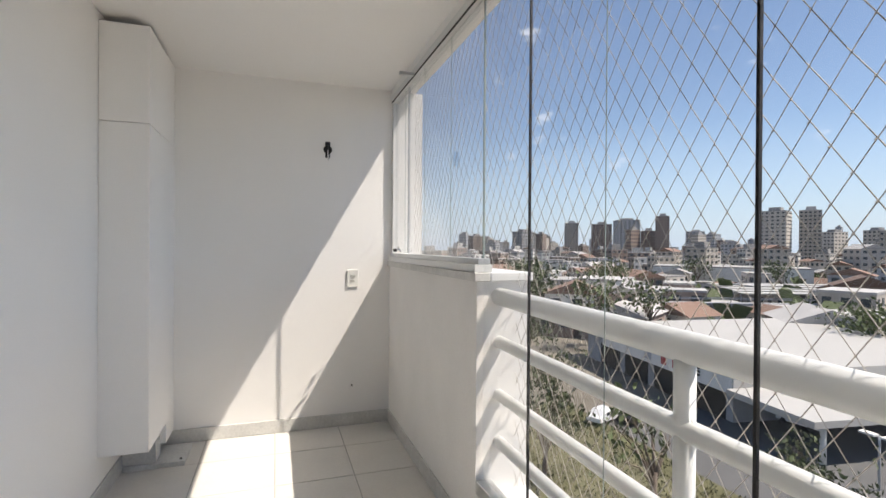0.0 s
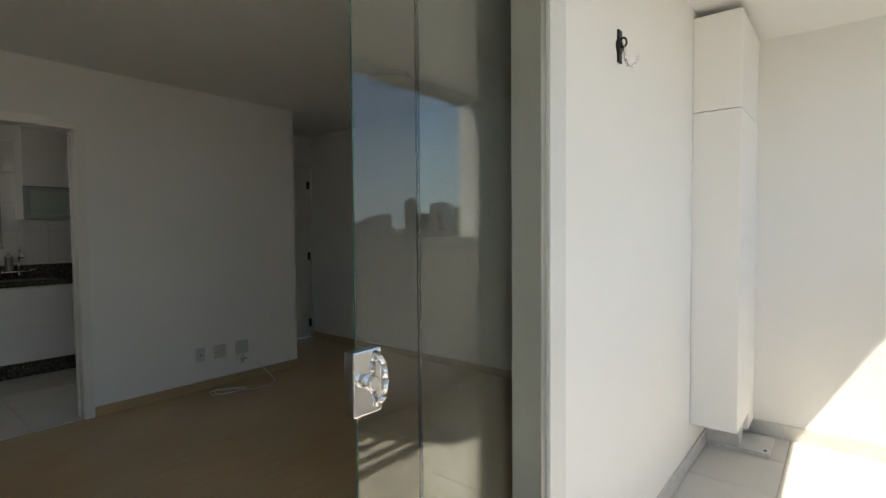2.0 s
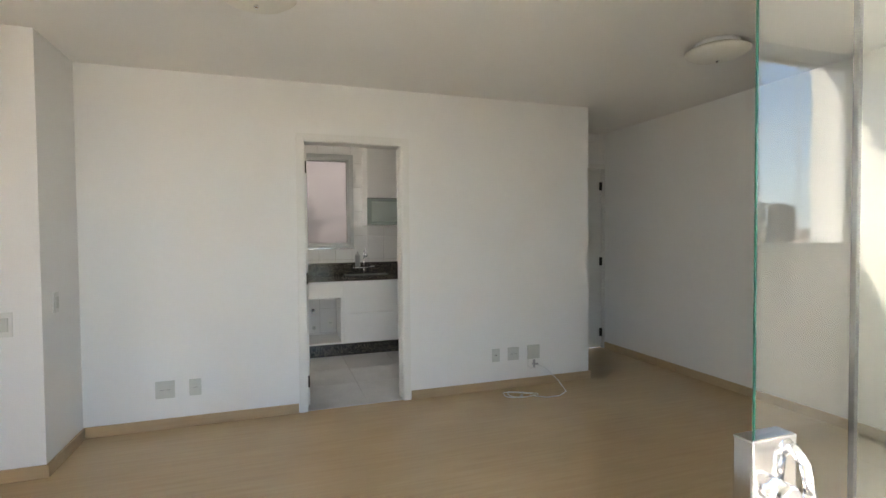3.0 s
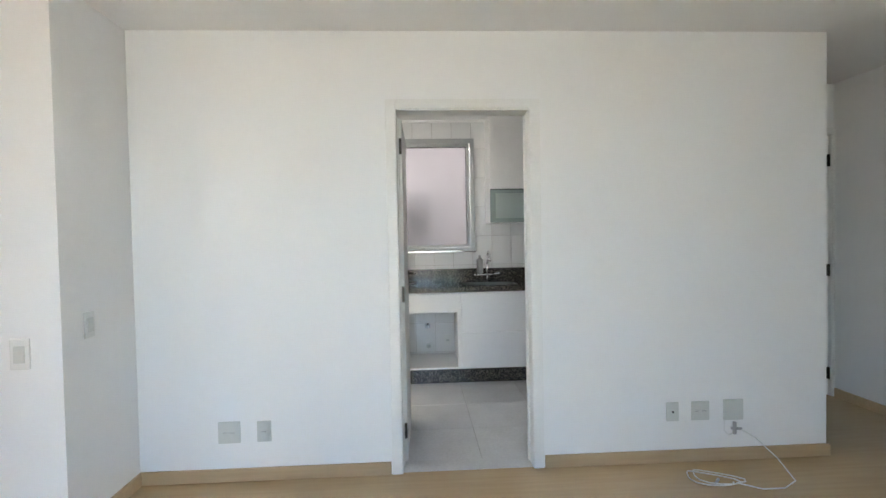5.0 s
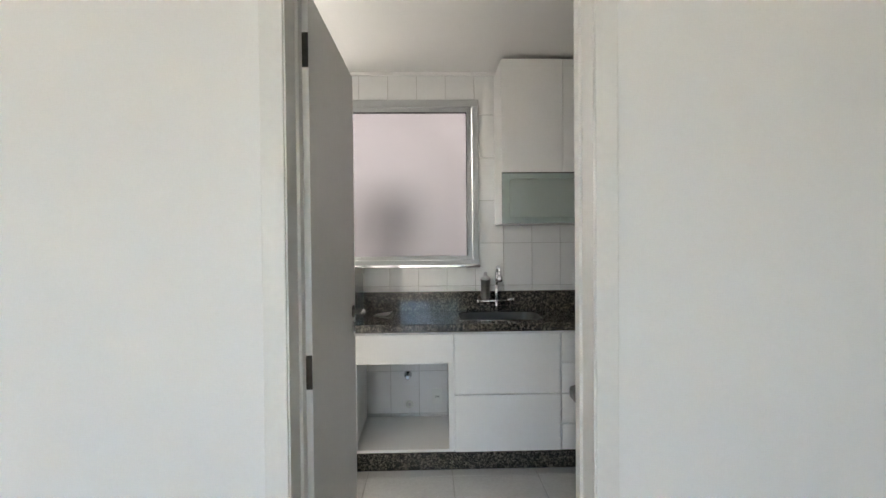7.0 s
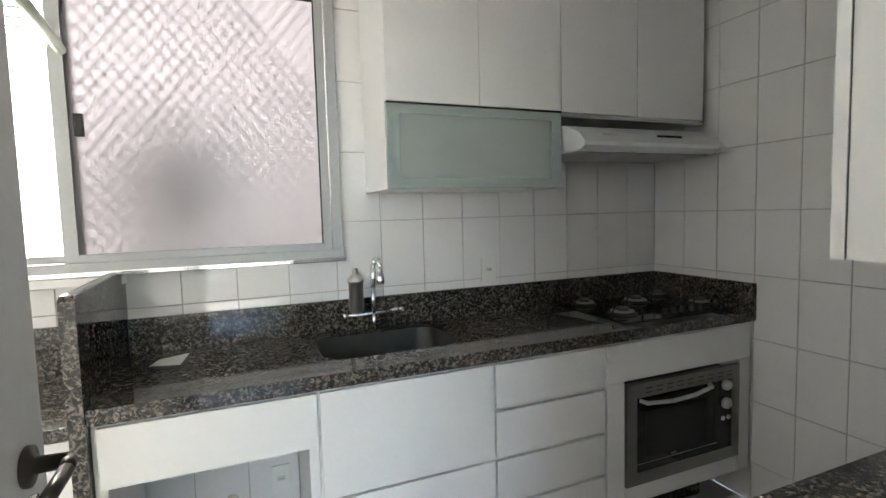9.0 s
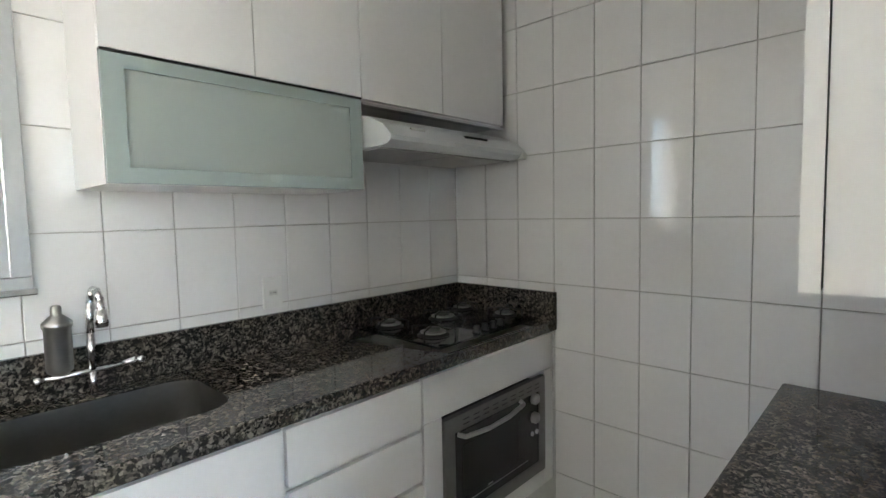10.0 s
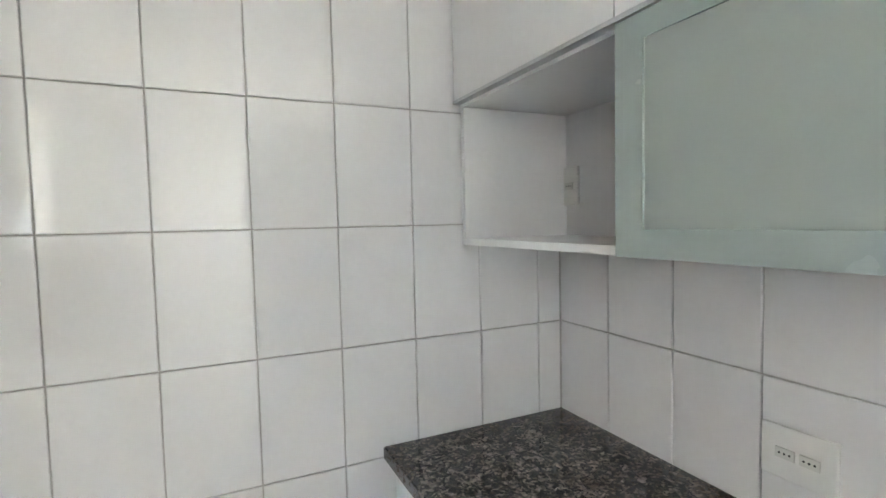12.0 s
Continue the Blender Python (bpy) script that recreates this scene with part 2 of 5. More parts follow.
WALLC = mat("town_wall_cream", (0.46, 0.42, 0.37), 0.9, vary=0.2, scale=0.1, fine=1, spread=0.3)
WALLB = mat("town_wall_brown", (0.25, 0.19, 0.16), 0.9, vary=0.2, scale=0.1, fine=1, spread=0.3)
WALLG = mat("town_wall_grey", (0.32, 0.33, 0.35), 0.9, vary=0.2, scale=0.1, fine=1, spread=0.3)
WALLW = mat("town_wall_white", (0.66, 0.65, 0.62), 0.9, vary=0.12, scale=0.1, fine=1)
WINDOWD = mat("dark_window_glass", (0.05, 0.06, 0.07), 0.2, vary=0.2)
LEAF = mat("leaf_green", (0.065, 0.085, 0.03), 0.8, vary=0.5, scale=1.2, fine=9, spread=0.3)
BARK = mat("tree_bark", (0.12, 0.09, 0.07), 0.9, vary=0.3, bump=0.3)
CARW = mat("white_car_paint", (0.75, 0.75, 0.75), 0.25, vary=0.02)
RED = mat("red_sign_paint", (0.35, 0.03, 0.03), 0.5)


# ---- shapes ----
def box(bm, x0, x1, y0, y1, z0, z1, bevel=0.0):
    x0, x1, y0, y1, z0, z1 = min(x0, x1), max(x0, x1), min(y0, y1), max(y0, y1), min(z0, z1), max(z0, z1)
    v = [bm.verts.new(p) for p in ((x0, y0, z0), (x1, y0, z0), (x1, y1, z0), (x0, y1, z0), (x0, y0, z1), (x1, y0, z1), (x1, y1, z1), (x0, y1, z1))]
    f = [bm.faces.new([v[i] for i in q]) for q in ((0, 3, 2, 1), (4, 5, 6, 7), (0, 1, 5, 4), (1, 2, 6, 5), (2, 3, 7, 6), (3, 0, 4, 7))]
    if bevel:
        es = list({e for q in f for e in q.edges})
        bmesh.ops.bevel(bm, geom=es, offset=bevel, segments=2, affect="EDGES", profile=0.6)
    return bm


def rod(bm, a, b, r, n=10, r2=None):
    """A round bar from a to b."""
    a, b = Vector(a), Vector(b)
    q = (b - a).to_track_quat("Z", "Y").to_matrix()
    r2 = r if r2 is None else r2
    lo = [bm.verts.new(a + q @ Vector((r * math.cos(2 * math.pi * i / n), r * math.sin(2 * math.pi * i / n), 0))) for i in range(n)]
    hi = [bm.verts.new(b + q @ Vector((r2 * math.cos(2 * math.pi * i / n), r2 * math.sin(2 * math.pi * i / n), 0))) for i in range(n)]
    for i in range(n):
        f = bm.faces.new((lo[i], lo[(i + 1) % n], hi[(i + 1) % n], hi[i]))
        f.smooth = True
    bm.faces.new(lo[::-1])
    bm.faces.new(hi)
    return bm


def bent(bm, pts, r, n=8):
    """A round bar along points, with balls at the bends."""
    for a, b in zip(pts, pts[1:]):
        rod(bm, a, b, r, n)
    for p in pts[1:-1]:
        bmesh.ops.create_icosphere(bm, subdivisions=1, radius=r, matrix=Matrix.Translation(p))
    return bm


def lathe(bm, profile, centre, n=24, axis="z"):
    """Turned shape from (radius, height) pairs."""
    rings = []
    for r, z in profile:
        ring = []
        for i in range(n):
            a = 2 * math.pi * i / n
            p = (r * math.cos(a), r * math.sin(a), z)
            if axis == "x":
                p = (z, r * math.cos(a), r * math.sin(a))
            if axis == "y":
                p = (r * math.sin(a), z, r * math.cos(a))
            ring.append(bm.verts.new(Vector(centre) + Vector(p)))
        rings.append(ring)
    for lo, hi in zip(rings, rings[1:]):
        for i in range(n):
            f = bm.faces.new((lo[i], lo[(i + 1) % n], hi[(i + 1) % n], hi[i]))
            f.smooth = True
    bm.faces.new(rings[0][::-1])
    bm.faces.new(rings[-1])
    return bm


def solid(name, bm, material):
    me = bpy.data.meshes.new(name)
    bmesh.ops.recalc_face_normals(bm, faces=bm.faces)
    bm.to_mesh(me)
    bm.free()
    me.materials.append(material)
    return new(name, me)


def part(name, bm, material, parent, label=""):
    ob = solid(name, bm, material)
    ob.parent = parent
    ob.matrix_parent_inverse = parent.matrix_basis.inverted()
    return tagged(ob, label)


def thing(name, label, category, place=(0, 0, 0), group=""):
    ob = new(name)
    ob.empty_display_size = 0.1
    ob.matrix_basis = Matrix.Translation(place)
    return tagged(ob, label, category, group)


def B(*args, **kw):
    return box(bmesh.new(), *args, **kw)


def setting(name, bm, material, label, category):
    return tagged(solid(name, bm, material), label, category, kind="structure")


# ---- structure: heights and lines of the plan ----
CEILING = 2.575
BAL_IN, BAL_OUT, BAL_END = -0.41, 1.31, 3.645
LIV_X, KIT_R, KIT_W, KIT_END = -4.05, -4.2, -6.25, 2.63
DOOR_Y0, DOOR_Y1, DOOR_H = 0.140, 0.930, 2.128
BACK = -3.0

# floors
setting("floor_living", box(B(-4.06, -0.5, -3.4, 3.70, -0.15, 0.0), -5.2, -4.06, 2.7, 3.70, -0.15, 0.0), FLOOR, "glossy light oak laminate floor", "floor")
bal_floor = setting("floor_balcony", B(-0.5, 1.6, BACK, 3.645, -0.15, -0.004), GROUT, "cream square tiled balcony floor with grey joints", "floor")
kit_floor = setting("floor_kitchen", B(-6.4, -4.06, -1.6, 2.64, -0.15, -0.003), GROUT, "pale marbled square kitchen floor tiles", "floor")
setting("trim_threshold", B(-4.2, -4.06, DOOR_Y0, DOOR_Y1, -0.01, 0.003), KFLOOR, "pale stone threshold strip in the doorway", "threshold")
setting("ceiling", B(-6.5, -0.5, -3.4, 3.8, CEILING, CEILING + 0.2), CEIL, "plain white painted ceiling", "ceiling")
setting("ceiling_balcony", B(-0.5, 1.51, BACK, 3.8, CEILING, CEILING + 0.2), CEIL, "plain white painted balcony ceiling slab", "ceiling")

# balcony walls
setting("wall_balcony_end", B(-0.6, 1.57, BAL_END, 3.8, -0.15, CEILING), WHITE, "white painted end wall with rough outer part", "wall")
for n, (y0, y1, z0) in enumerate(((1.13, 3.645, 0), (-1.15, 1.13, 2.42), (BACK, -1.15, 0))):
    setting("wall_balcony_inner_%d" % (n + 1), B(BAL_IN - 0.10, BAL_IN, y0, y1, z0, CEILING), WHITE, "white painted wall between living room and balcony", "wall")
setting("wall_balcony_low", B(BAL_OUT, 1.56, 1.88, 3.645, -0.15, 1.21), ROUGHCAST, "white rendered balcony parapet", "wall")
setting("wall_balcony_kerb", B(BAL_OUT, 1.56, BACK, 1.88, -0.15, 0.27), WHITE, "low white kerb under the balcony railing", "wall")
setting("wall_balcony_back", B(-0.6, 1.57, BACK - 0.15, BACK, -0.15, CEILING), WHITE, "white balcony wall", "wall")
setting("trim_parapet_cap", B(BAL_OUT + 0.06, 1.58, 1.86, 3.645, 1.21, 1.25, bevel=0.006), RAILW, "white stone cap on the parapet", "parapet cap")

# living room walls
bm = bmesh.new()
box(bm, KIT_R + 0.008, LIV_X, -1.42, DOOR_Y0, 0, CEILING)
box(bm, KIT_R + 0.008, LIV_X, DOOR_Y1, 2.742, 0, CEILING)
box(bm, KIT_R + 0.008, LIV_X, DOOR_Y0, DOOR_Y1, DOOR_H, CEILING)
setting("wall_living_kitchen", bm, WHITE, "white painted wall with the kitchen doorway", "wall")
setting("wall_hall_side", B(-5.07, KIT_R + 0.008, 2.638, 2.742, 0, CEILING), WHITE, "white painted hall wall", "wall")
bm = bmesh.new()
box(bm, -5.2, -5.07, 2.742, 2.87, 0, CEILING)
box(bm, -5.2, -5.07, 3.672, 3.69, 0, CEILING)
box(bm, -5.2, -5.07, 2.87, 3.672, 2.175, CEILING)
setting("wall_entrance", bm, WHITE, "white painted wall round the entrance door", "wall")
setting("wall_living_right", B(-5.2, -0.511, 3.69, 3.8, 0, CEILING), WHITE, "long white painted side wall", "wall")
setting("wall_living_step", B(LIV_X + 0.001, -3.474, -3.4, -1.352, 0, CEILING), WHITE, "white painted wall corner standing forward", "wall")
setting("wall_living_mirror", B(-2.785, -0.511, -1.62, -1.455, 0, CEILING), WHITE, "white painted wall that carries the mirrors", "wall")
setting("wall_corridor_end", B(-3.474, -0.511, -3.5, -3.4, 0, CEILING), WHITE, "plain white corridor wall", "wall")

# kitchen walls (carcass behind the tiles)
bm = bmesh.new()
WIN_Y0, WIN_Y1, WIN_Z0, WIN_Z1 = -0.92, 0.825, 1.25, 2.37
box(bm, -6.42, KIT_W - 0.006, -1.6, WIN_Y0, 0, CEILING)
box(bm, -6.42, KIT_W - 0.006, WIN_Y1, 2.75, 0, CEILING)
box(bm, -6.42, KIT_W - 0.006, WIN_Y0, WIN_Y1, 0, WIN_Z0)
box(bm, -6.42, KIT_W - 0.006, WIN_Y0, WIN_Y1, WIN_Z1, CEILING)
wall_w = setting("wall_kitchen_window", bm, WGROUT, "white tiled kitchen wall with the window", "wall")
wall_e = setting("wall_kitchen_end", B(-6.26, KIT_R + 0.008, KIT_END + 0.006, 2.637, 0, CEILING), WGROUT, "white glazed tiled kitchen end wall", "wall")
wall_r = setting("wall_kitchen_right", B(KIT_R + 0.006, KIT_R + 0.0078, 0.95, KIT_END, 0, CEILING), WGROUT, "white glazed tiled kitchen side wall", "wall")
setting("wall_laundry_end", B(-6.4, LIV_X, -1.6, -1.45, 0, CEILING), WHITE, "plain white laundry wall", "wall")
setting("trim_kitchen_cornice", B(KIT_W - 0.004, KIT_W + 0.02, -1.45, KIT_END, CEILING - 0.02, CEILING), CEIL, "thin plaster cornice", "cornice")


# skirtings
def skirting(name, x0, x1, y0, y1, h, m, label):
    setting(name, B(x0, x1, y0, y1, 0.001, h, bevel=0.003), m, label, "skirting")


OAK, GREY = "light oak skirting board along the wall", "grey stone balcony skirting"
skirting("baseboard_1", LIV_X, LIV_X + 0.015, -1.352, DOOR_Y0 - 0.062, 0.075, SKIRT, OAK)
skirting("baseboard_2", LIV_X, LIV_X + 0.015, DOOR_Y1 + 0.06, 2.757, 0.075, SKIRT, OAK)
skirting("baseboard_3", -5.05, -0.57, 3.675, 3.69, 0.075, SKIRT, OAK)
skirting("baseboard_4", LIV_X + 0.015, -3.46, -1.352, -1.337, 0.075, SKIRT, OAK)
skirting("baseboard_5", -3.474, -3.459, -3.4, -1.3525, 0.075, SKIRT, OAK)
skirting("baseboard_6", BAL_IN, BAL_OUT, 3.633, 3.645, 0.095, STONE, GREY)
skirting("baseboard_7", BAL_OUT - 0.012, BAL_OUT, 1.86, 3.633, 0.095, STONE, GREY)
skirting("baseboard_8", BAL_IN, BAL_IN + 0.012, 1.14, 3.633, 0.095, STONE, GREY)


# ---- doors ----
def door_frame(name, x_in, x_out, y0, y1, h, w, label):
    """Painted lining and architraves round an opening in a wall that runs along y."""
    f = tagged(new(name), label, "door frame", kind="structure")
    for y, s in ((y0, 1), (y1, -1)):
        part("jamb", B(x_out - 0.002, x_in + 0.004, y - s * 0.004, y + s * 0.008, 0, h - 0.008), DOORP, f)
        part("architrave", B(x_in, x_in + 0.012, y - s * w, y + s * 0.004, 0, h + w, bevel=0.003), DOORP, f)
        part("door_stop", B(x_out + 0.02, x_out + 0.06, y + s * 0.008, y + s * 0.016, 0, h - 0.016), DOORP, f)
    part("head", B(x_out - 0.002, x_in + 0.004, y0, y1, h - 0.008, h + 0.002), DOORP, f)
    part("architrave", B(x_in + 0.0005, x_in + 0.0125, y0 + 0.004, y1 - 0.004, h, h + w - 0.0005, bevel=0.003), DOORP, f)
    return f


door_frame("door_frame_kitchen", LIV_X, KIT_R, DOOR_Y0, DOOR_Y1, DOOR_H, 0.055, "off-white painted door frame of the kitchen doorway")
door_frame("door_frame_entrance", -5.07, -5.2, 2.87, 3.672, 2.168, 0.05, "off-white painted frame of the entrance door")


def hinge(parent, x, y, z, r=0.006, side=1):
    """Knuckle with one leaf let into the edge of the door."""
    bm = rod(bmesh.new(), (x, y, z - 0.05), (x, y, z + 0.05), r, 10)
    box(bm, x - 0.008, x - 0.0045, y, y + side * 0.026, z - 0.048, z + 0.048)
    part("hinge", bm, BRONZE, parent, "dark bronze hinge")


def lever(parent, place, way, side):
    """A chrome rosette with a lever and a keyhole plate below; way: out of the door face along y."""
    x, y, z = place
    bm = lathe(bmesh.new(), [(0.026, 0), (0.026, 0.006 * way), (0.011, 0.01 * way), (0.010, 0.045 * way)], (x, y, z), 20, "y")
    bent(bm, [(x, y + 0.045 * way, z), (x + side * 0.03, y + 0.05 * way, z), (x + side * 0.11, y + 0.05 * way, z - 0.004)], 0.009)
    part("handle", bm, BRONZE, parent, "dark bronze lever handle")
    part("key_plate", lathe(bmesh.new(), [(0.026, 0), (0.026, 0.005 * way), (0.020, 0.007 * way)], (x, y, z - 0.065), 20, "y"), CHROME, parent, "chrome keyhole rosette")
    part("keyhole", B(x - 0.004, x + 0.004, y, y + 0.008 * way, z - 0.078, z - 0.055), BLACK, parent)


leaf = thing("kitchen_door", "open off-white flush kitchen door with bronze hinges", "door", (-4.185, 0.142, 0))
part("leaf", B(-4.925, -4.187, 0.142, 0.173, 0.008, 2.108, bevel=0.002), DOORP, leaf)
for z in (0.20, 1.04, 1.94):
    hinge(leaf, -4.181, 0.146, z)
lever(leaf, (-4.865, 0.173, 1.115), 1, 1)
lever(leaf, (-4.865, 0.142, 1.115), -1, 1)
part("latch_plate", B(-4.9265, -4.925, 0.148, 0.167, 1.01, 1.19), STEEL, leaf, "steel lock plate")
leaf.matrix_basis = leaf.matrix_basis @ pose(0, 0, 0, 0, 0, -0.7)
strike = thing("strike_plate", "dark worn metal strike plate on the door jamb", "strike plate", (-4.16, DOOR_Y1 - 0.008, 1.0))
part("plate", B(-4.175, -4.145, DOOR_Y1 - 0.010, DOOR_Y1 - 0.0075, 0.93, 1.06), BRONZE, strike)
part("latch_lip", B(-4.176, -4.150, DOOR_Y1 - 0.014, DOOR_Y1 - 0.0098, 0.965, 1.005, bevel=0.001), DARK, strike)

ent = thing("entrance_door", "closed white flush entrance door with dark hinges", "door", (-5.1, 3.27, 0))
part("leaf", B(-5.125, -5.09, 2.88, 3.660, 0.008, 2.158, bevel=0.002), DOORP, ent)
for z in (0.19, 1.05, 1.955):
    hinge(ent, -5.081, 3.656, z, 0.009, -1)
part("handle", bent(lathe(bmesh.new(), [(0.025, 0), (0.025, 0.006), (0.01, 0.045)], (-5.09, 2.94, 1.0), 16, "x"), [(-5.045, 2.94, 1.0), (-5.04, 2.98, 1.0), (-5.04, 3.05, 1.0)], 0.009), CHROME, ent, "chrome lever handle")


def glass_pane(name, x, y0, y1, z0, z1, th, parent, m, edge0=None, edge1=None, label=""):
    p = part(name, B(x - th / 2, x + th / 2, y0, y1, z0, z1), m, parent, label)
    p.visible_shadow = False
    for e, y, s in ((edge0, y0, -1), (edge1, y1, 1)):
        if e:
            k, deep = (0.004, 0.008) if e is GASKET else (0.0012, 0.0025)
            strip = part("edge_strip", B(x - k, x + k, y + s * 0.0005, y + s * deep, z0, z1), e, parent)
            strip.visible_shadow = False
    return p


# sliding glass door to the balcony: its frame, two panes pushed to one side
sd = thing("sliding_glass_door", "open frameless sliding glass door, panes stacked to one side", "sliding door", (-0.49, 0.9, 0))
glass_pane("pane", -0.525, 0.500, 1.26, 0.03, 2.36, 0.008, sd, DOORG, EDGE, None, "clear sliding pane with green edge")
glass_pane("pane", -0.550, 0.730, 1.26, 0.03, 2.36, 0.008, sd, DOORG, GASKET, None, "clear sliding pane with black edge seal")
part("lock_stile", B(-0.529, -0.521, 1.2615, 1.2665, 0.03, 2.36), GASKET, sd, "black rubber seal")
part("jamb_profile", B(-0.512, -0.413, 1.097, 1.128, 0.0, 2.40, bevel=0.002), JAMBG, sd, "grey-green aluminium jamb profile")
part("jamb_profile", B(-0.512, -0.413, -1.148, -1.12, 0.0, 2.40, bevel=0.002), JAMBG, sd, "grey-green aluminium jamb profile")
part("head_track", B(-0.562, -0.425, -1.12, 1.096, 2.361, 2.42), ALUW, sd, "aluminium head track")
part("floor_track", B(-0.562, -0.43, -1.12, 1.097, 0.0005, 0.012), ALUW, sd, "aluminium floor track")
lock = part("lock", B(-0.542, -0.513, 0.482, 0.560, 0.985, 1.122, bevel=0.003), CHROME, sd, "square chrome glass door lock")
part("knob", lathe(bmesh.new(), [(0.016, 0), (0.016, 0.022), (0.013, 0.025)], (-0.513, 0.520, 1.055), 20, "x"), CHROME, lock, "chrome lock cylinder")
part("pull", bent(bmesh.new(), [(-0.512, 0.546, 1.112), (-0.497, 0.551, 1.090), (-0.492, 0.553, 1.055), (-0.497, 0.551, 1.020), (-0.512, 0.546, 0.997)], 0.007), CHROME, lock, "curved chrome pull")

# architrave of the balcony opening
tr = setting("trim_balcony_opening", B(-0.412, -0.400, 1.128, 1.232, 0.0, 2.44, bevel=0.002), ALUW, "pale aluminium cover strip beside the sliding door", "trim")


# ---- balcony things ----
GLX, GTOP = 1.345, 2.475
gl = thing("glass_curtain", "frameless glass balcony enclosure with upright glass leaves", "glass enclosure", (GLX, 1.93, 1.25))
for y0, y1 in ((1.898, 2.33), (2.332, 2.82), (2.822, 3.30), (3.302, 3.60)):
    glass_pane("pane", GLX, y0, y1, 1.315, GTOP, 0.008, gl, CLEAR, FROSTF)
LOW_EDGES = (1.88, 1.47, 1.03, 0.57, 0.11, -0.35, -0.81, -1.27, -1.73)
for i, (y1, y0) in enumerate(zip(LOW_EDGES, LOW_EDGES[1:])):
    glass_pane("pane", GLX, y0 + 0.004, y1 - 0.002, 0.34, GTOP, 0.008, gl, CLEAR, GASKET if i % 2 == 0 else FROSTF)
part("top_rail", B(GLX - 0.03, GLX + 0.03, BACK, 3.64, GTOP, GTOP + 0.055, bevel=0.003), ALUW, gl, "pale aluminium head rail")
part("top_seal", B(GLX - 0.034, GLX - 0.030, BACK, 3.60, GTOP - 0.006, GTOP + 0.004), GASKET, gl, "black seal under the head rail")
part("sill_rail", B(GLX - 0.03, GLX + 0.03, 1.88, 3.64, 1.285, 1.312, bevel=0.003), ALU, gl, "aluminium sill rail")
part("sill_base", B(BAL_OUT - 0.01, GLX + 0.04, 1.88, 3.645, 1.25, 1.285, bevel=0.002), ALUW, gl, "pale aluminium base profile")
part("end_profile", B(GLX - 0.02, GLX + 0.02, 3.61, 3.644, 1.31, GTOP), ALUW, gl, "pale aluminium end profile")
part("corner_profile", B(GLX - 0.004, GLX + 0.004, 1.884, 1.890, 0.34, GTOP), FROSTF, gl, "aluminium corner profile")
part("stack_profile", B(GLX - 0.006, GLX + 0.006, 3.196, 3.206, 1.315, GTOP), ALU, gl, "aluminium profile of the stacked leaf")
part("floor_rail", B(GLX - 0.035, GLX + 0.035, BACK, 1.875, 0.272, 0.33, bevel=0.003), ALU, gl, "aluminium floor rail on the kerb")
latch = part("latch", bent(bmesh.new(), [(GLX - 0.03, 3.32, 1.33), (GLX - 0.055, 3.30, 1.345), (GLX - 0.06, 3.25, 1.35)], 0.008), CHROME, gl, "small chrome latch with black knob")
part("knob", lathe(bmesh.new(), [(0.012, 0), (0.016, 0.012), (0.012, 0.022)], (GLX - 0.06, 3.35, 1.325), 14), BLACK, latch)
part("top_stop", B(GLX - 0.13, GLX - 0.02, 2.95, 2.975, GTOP - 0.005, GTOP + 0.015), ALU, gl, "small grey metal stop")
setting("trim_parapet_inner_cap", B(BAL_OUT - 0.018, BAL_OUT + 0.058, 1.86, 3.645, 1.21, 1.249, bevel=0.004), STONE, "beige stone cap on the parapet inside", "parapet cap")
setting("wall_balcony_lintel", B(GLX - 0.03, 1.42, BACK, 3.645, GTOP + 0.056, CEILING), WHITE, "white lintel above the glazing", "wall")

rail = thing("balcony_railing", "white tubular steel balcony railing with four bars", "railing", (1.42, 0.8, 0.27))
for z, r in ((1.142, 0.040), (0.938, 0.028), (0.700, 0.026), (0.490, 0.026)):
    part("bar", rod(bmesh.new(), (1.42, BACK, z - 0.09), (1.42, 1.89, z), r, 16), RAILW, rail)
for y in (0.82, -0.45, -1.72):
    part("post", rod(bmesh.new(), (1.42, y, 0.27), (1.42, y, 1.11), 0.026, 16), RAILW, rail)

net = thing("safety_net", "pale knotted diamond-mesh safety net outside the railing", "safety net", (1.50, 0, 0.3))
NX, NY0, NY1, NZ0, NZ1, DW, DH = 1.50, -2.6, 3.64, 0.10, 2.57, 0.078, 0.114
bm = bmesh.new()
slope = DH / DW
span = (NZ1 - NZ0) / slope
k = 0
y = NY0 - span
while y < NY1:
    for s in (1, -1):
        a, b = (y, NZ0), (y + span, NZ1)
        if s < 0:
            a, b = (y + span, NZ0), (y, NZ1)
        pts = []
        for t in (0, 1):
            pts.append(a if t == 0 else b)
        (ya, za), (yb, zb) = pts
        lo, hi = max(min(ya, yb), NY0), min(max(ya, yb), NY1)
        if hi - lo > 0.05:
            g = lambda q: za + (q - ya) / (yb - ya) * (zb - za)
            steps = 6
            prev = None
            for i in range(steps + 1):
                q = lo + (hi - lo) * i / steps
                sag = 0.006 * math.sin(3.1 * q + 1.7 * g(q)) + 0.004 * math.sin(9 * q)
                p = Vector((NX + sag + s * 0.001, q + 0.006 * math.sin(4 * g(q) + 2 * q), g(q)))
                if prev is not None:
                    rod(bm, prev, p, 0.0013, 4)
                prev = p
    y += DW
    k += 1
tagged(part("cords", bm, ROPE, net), kind="stuff")
bm = bmesh.new()
n_lines = k
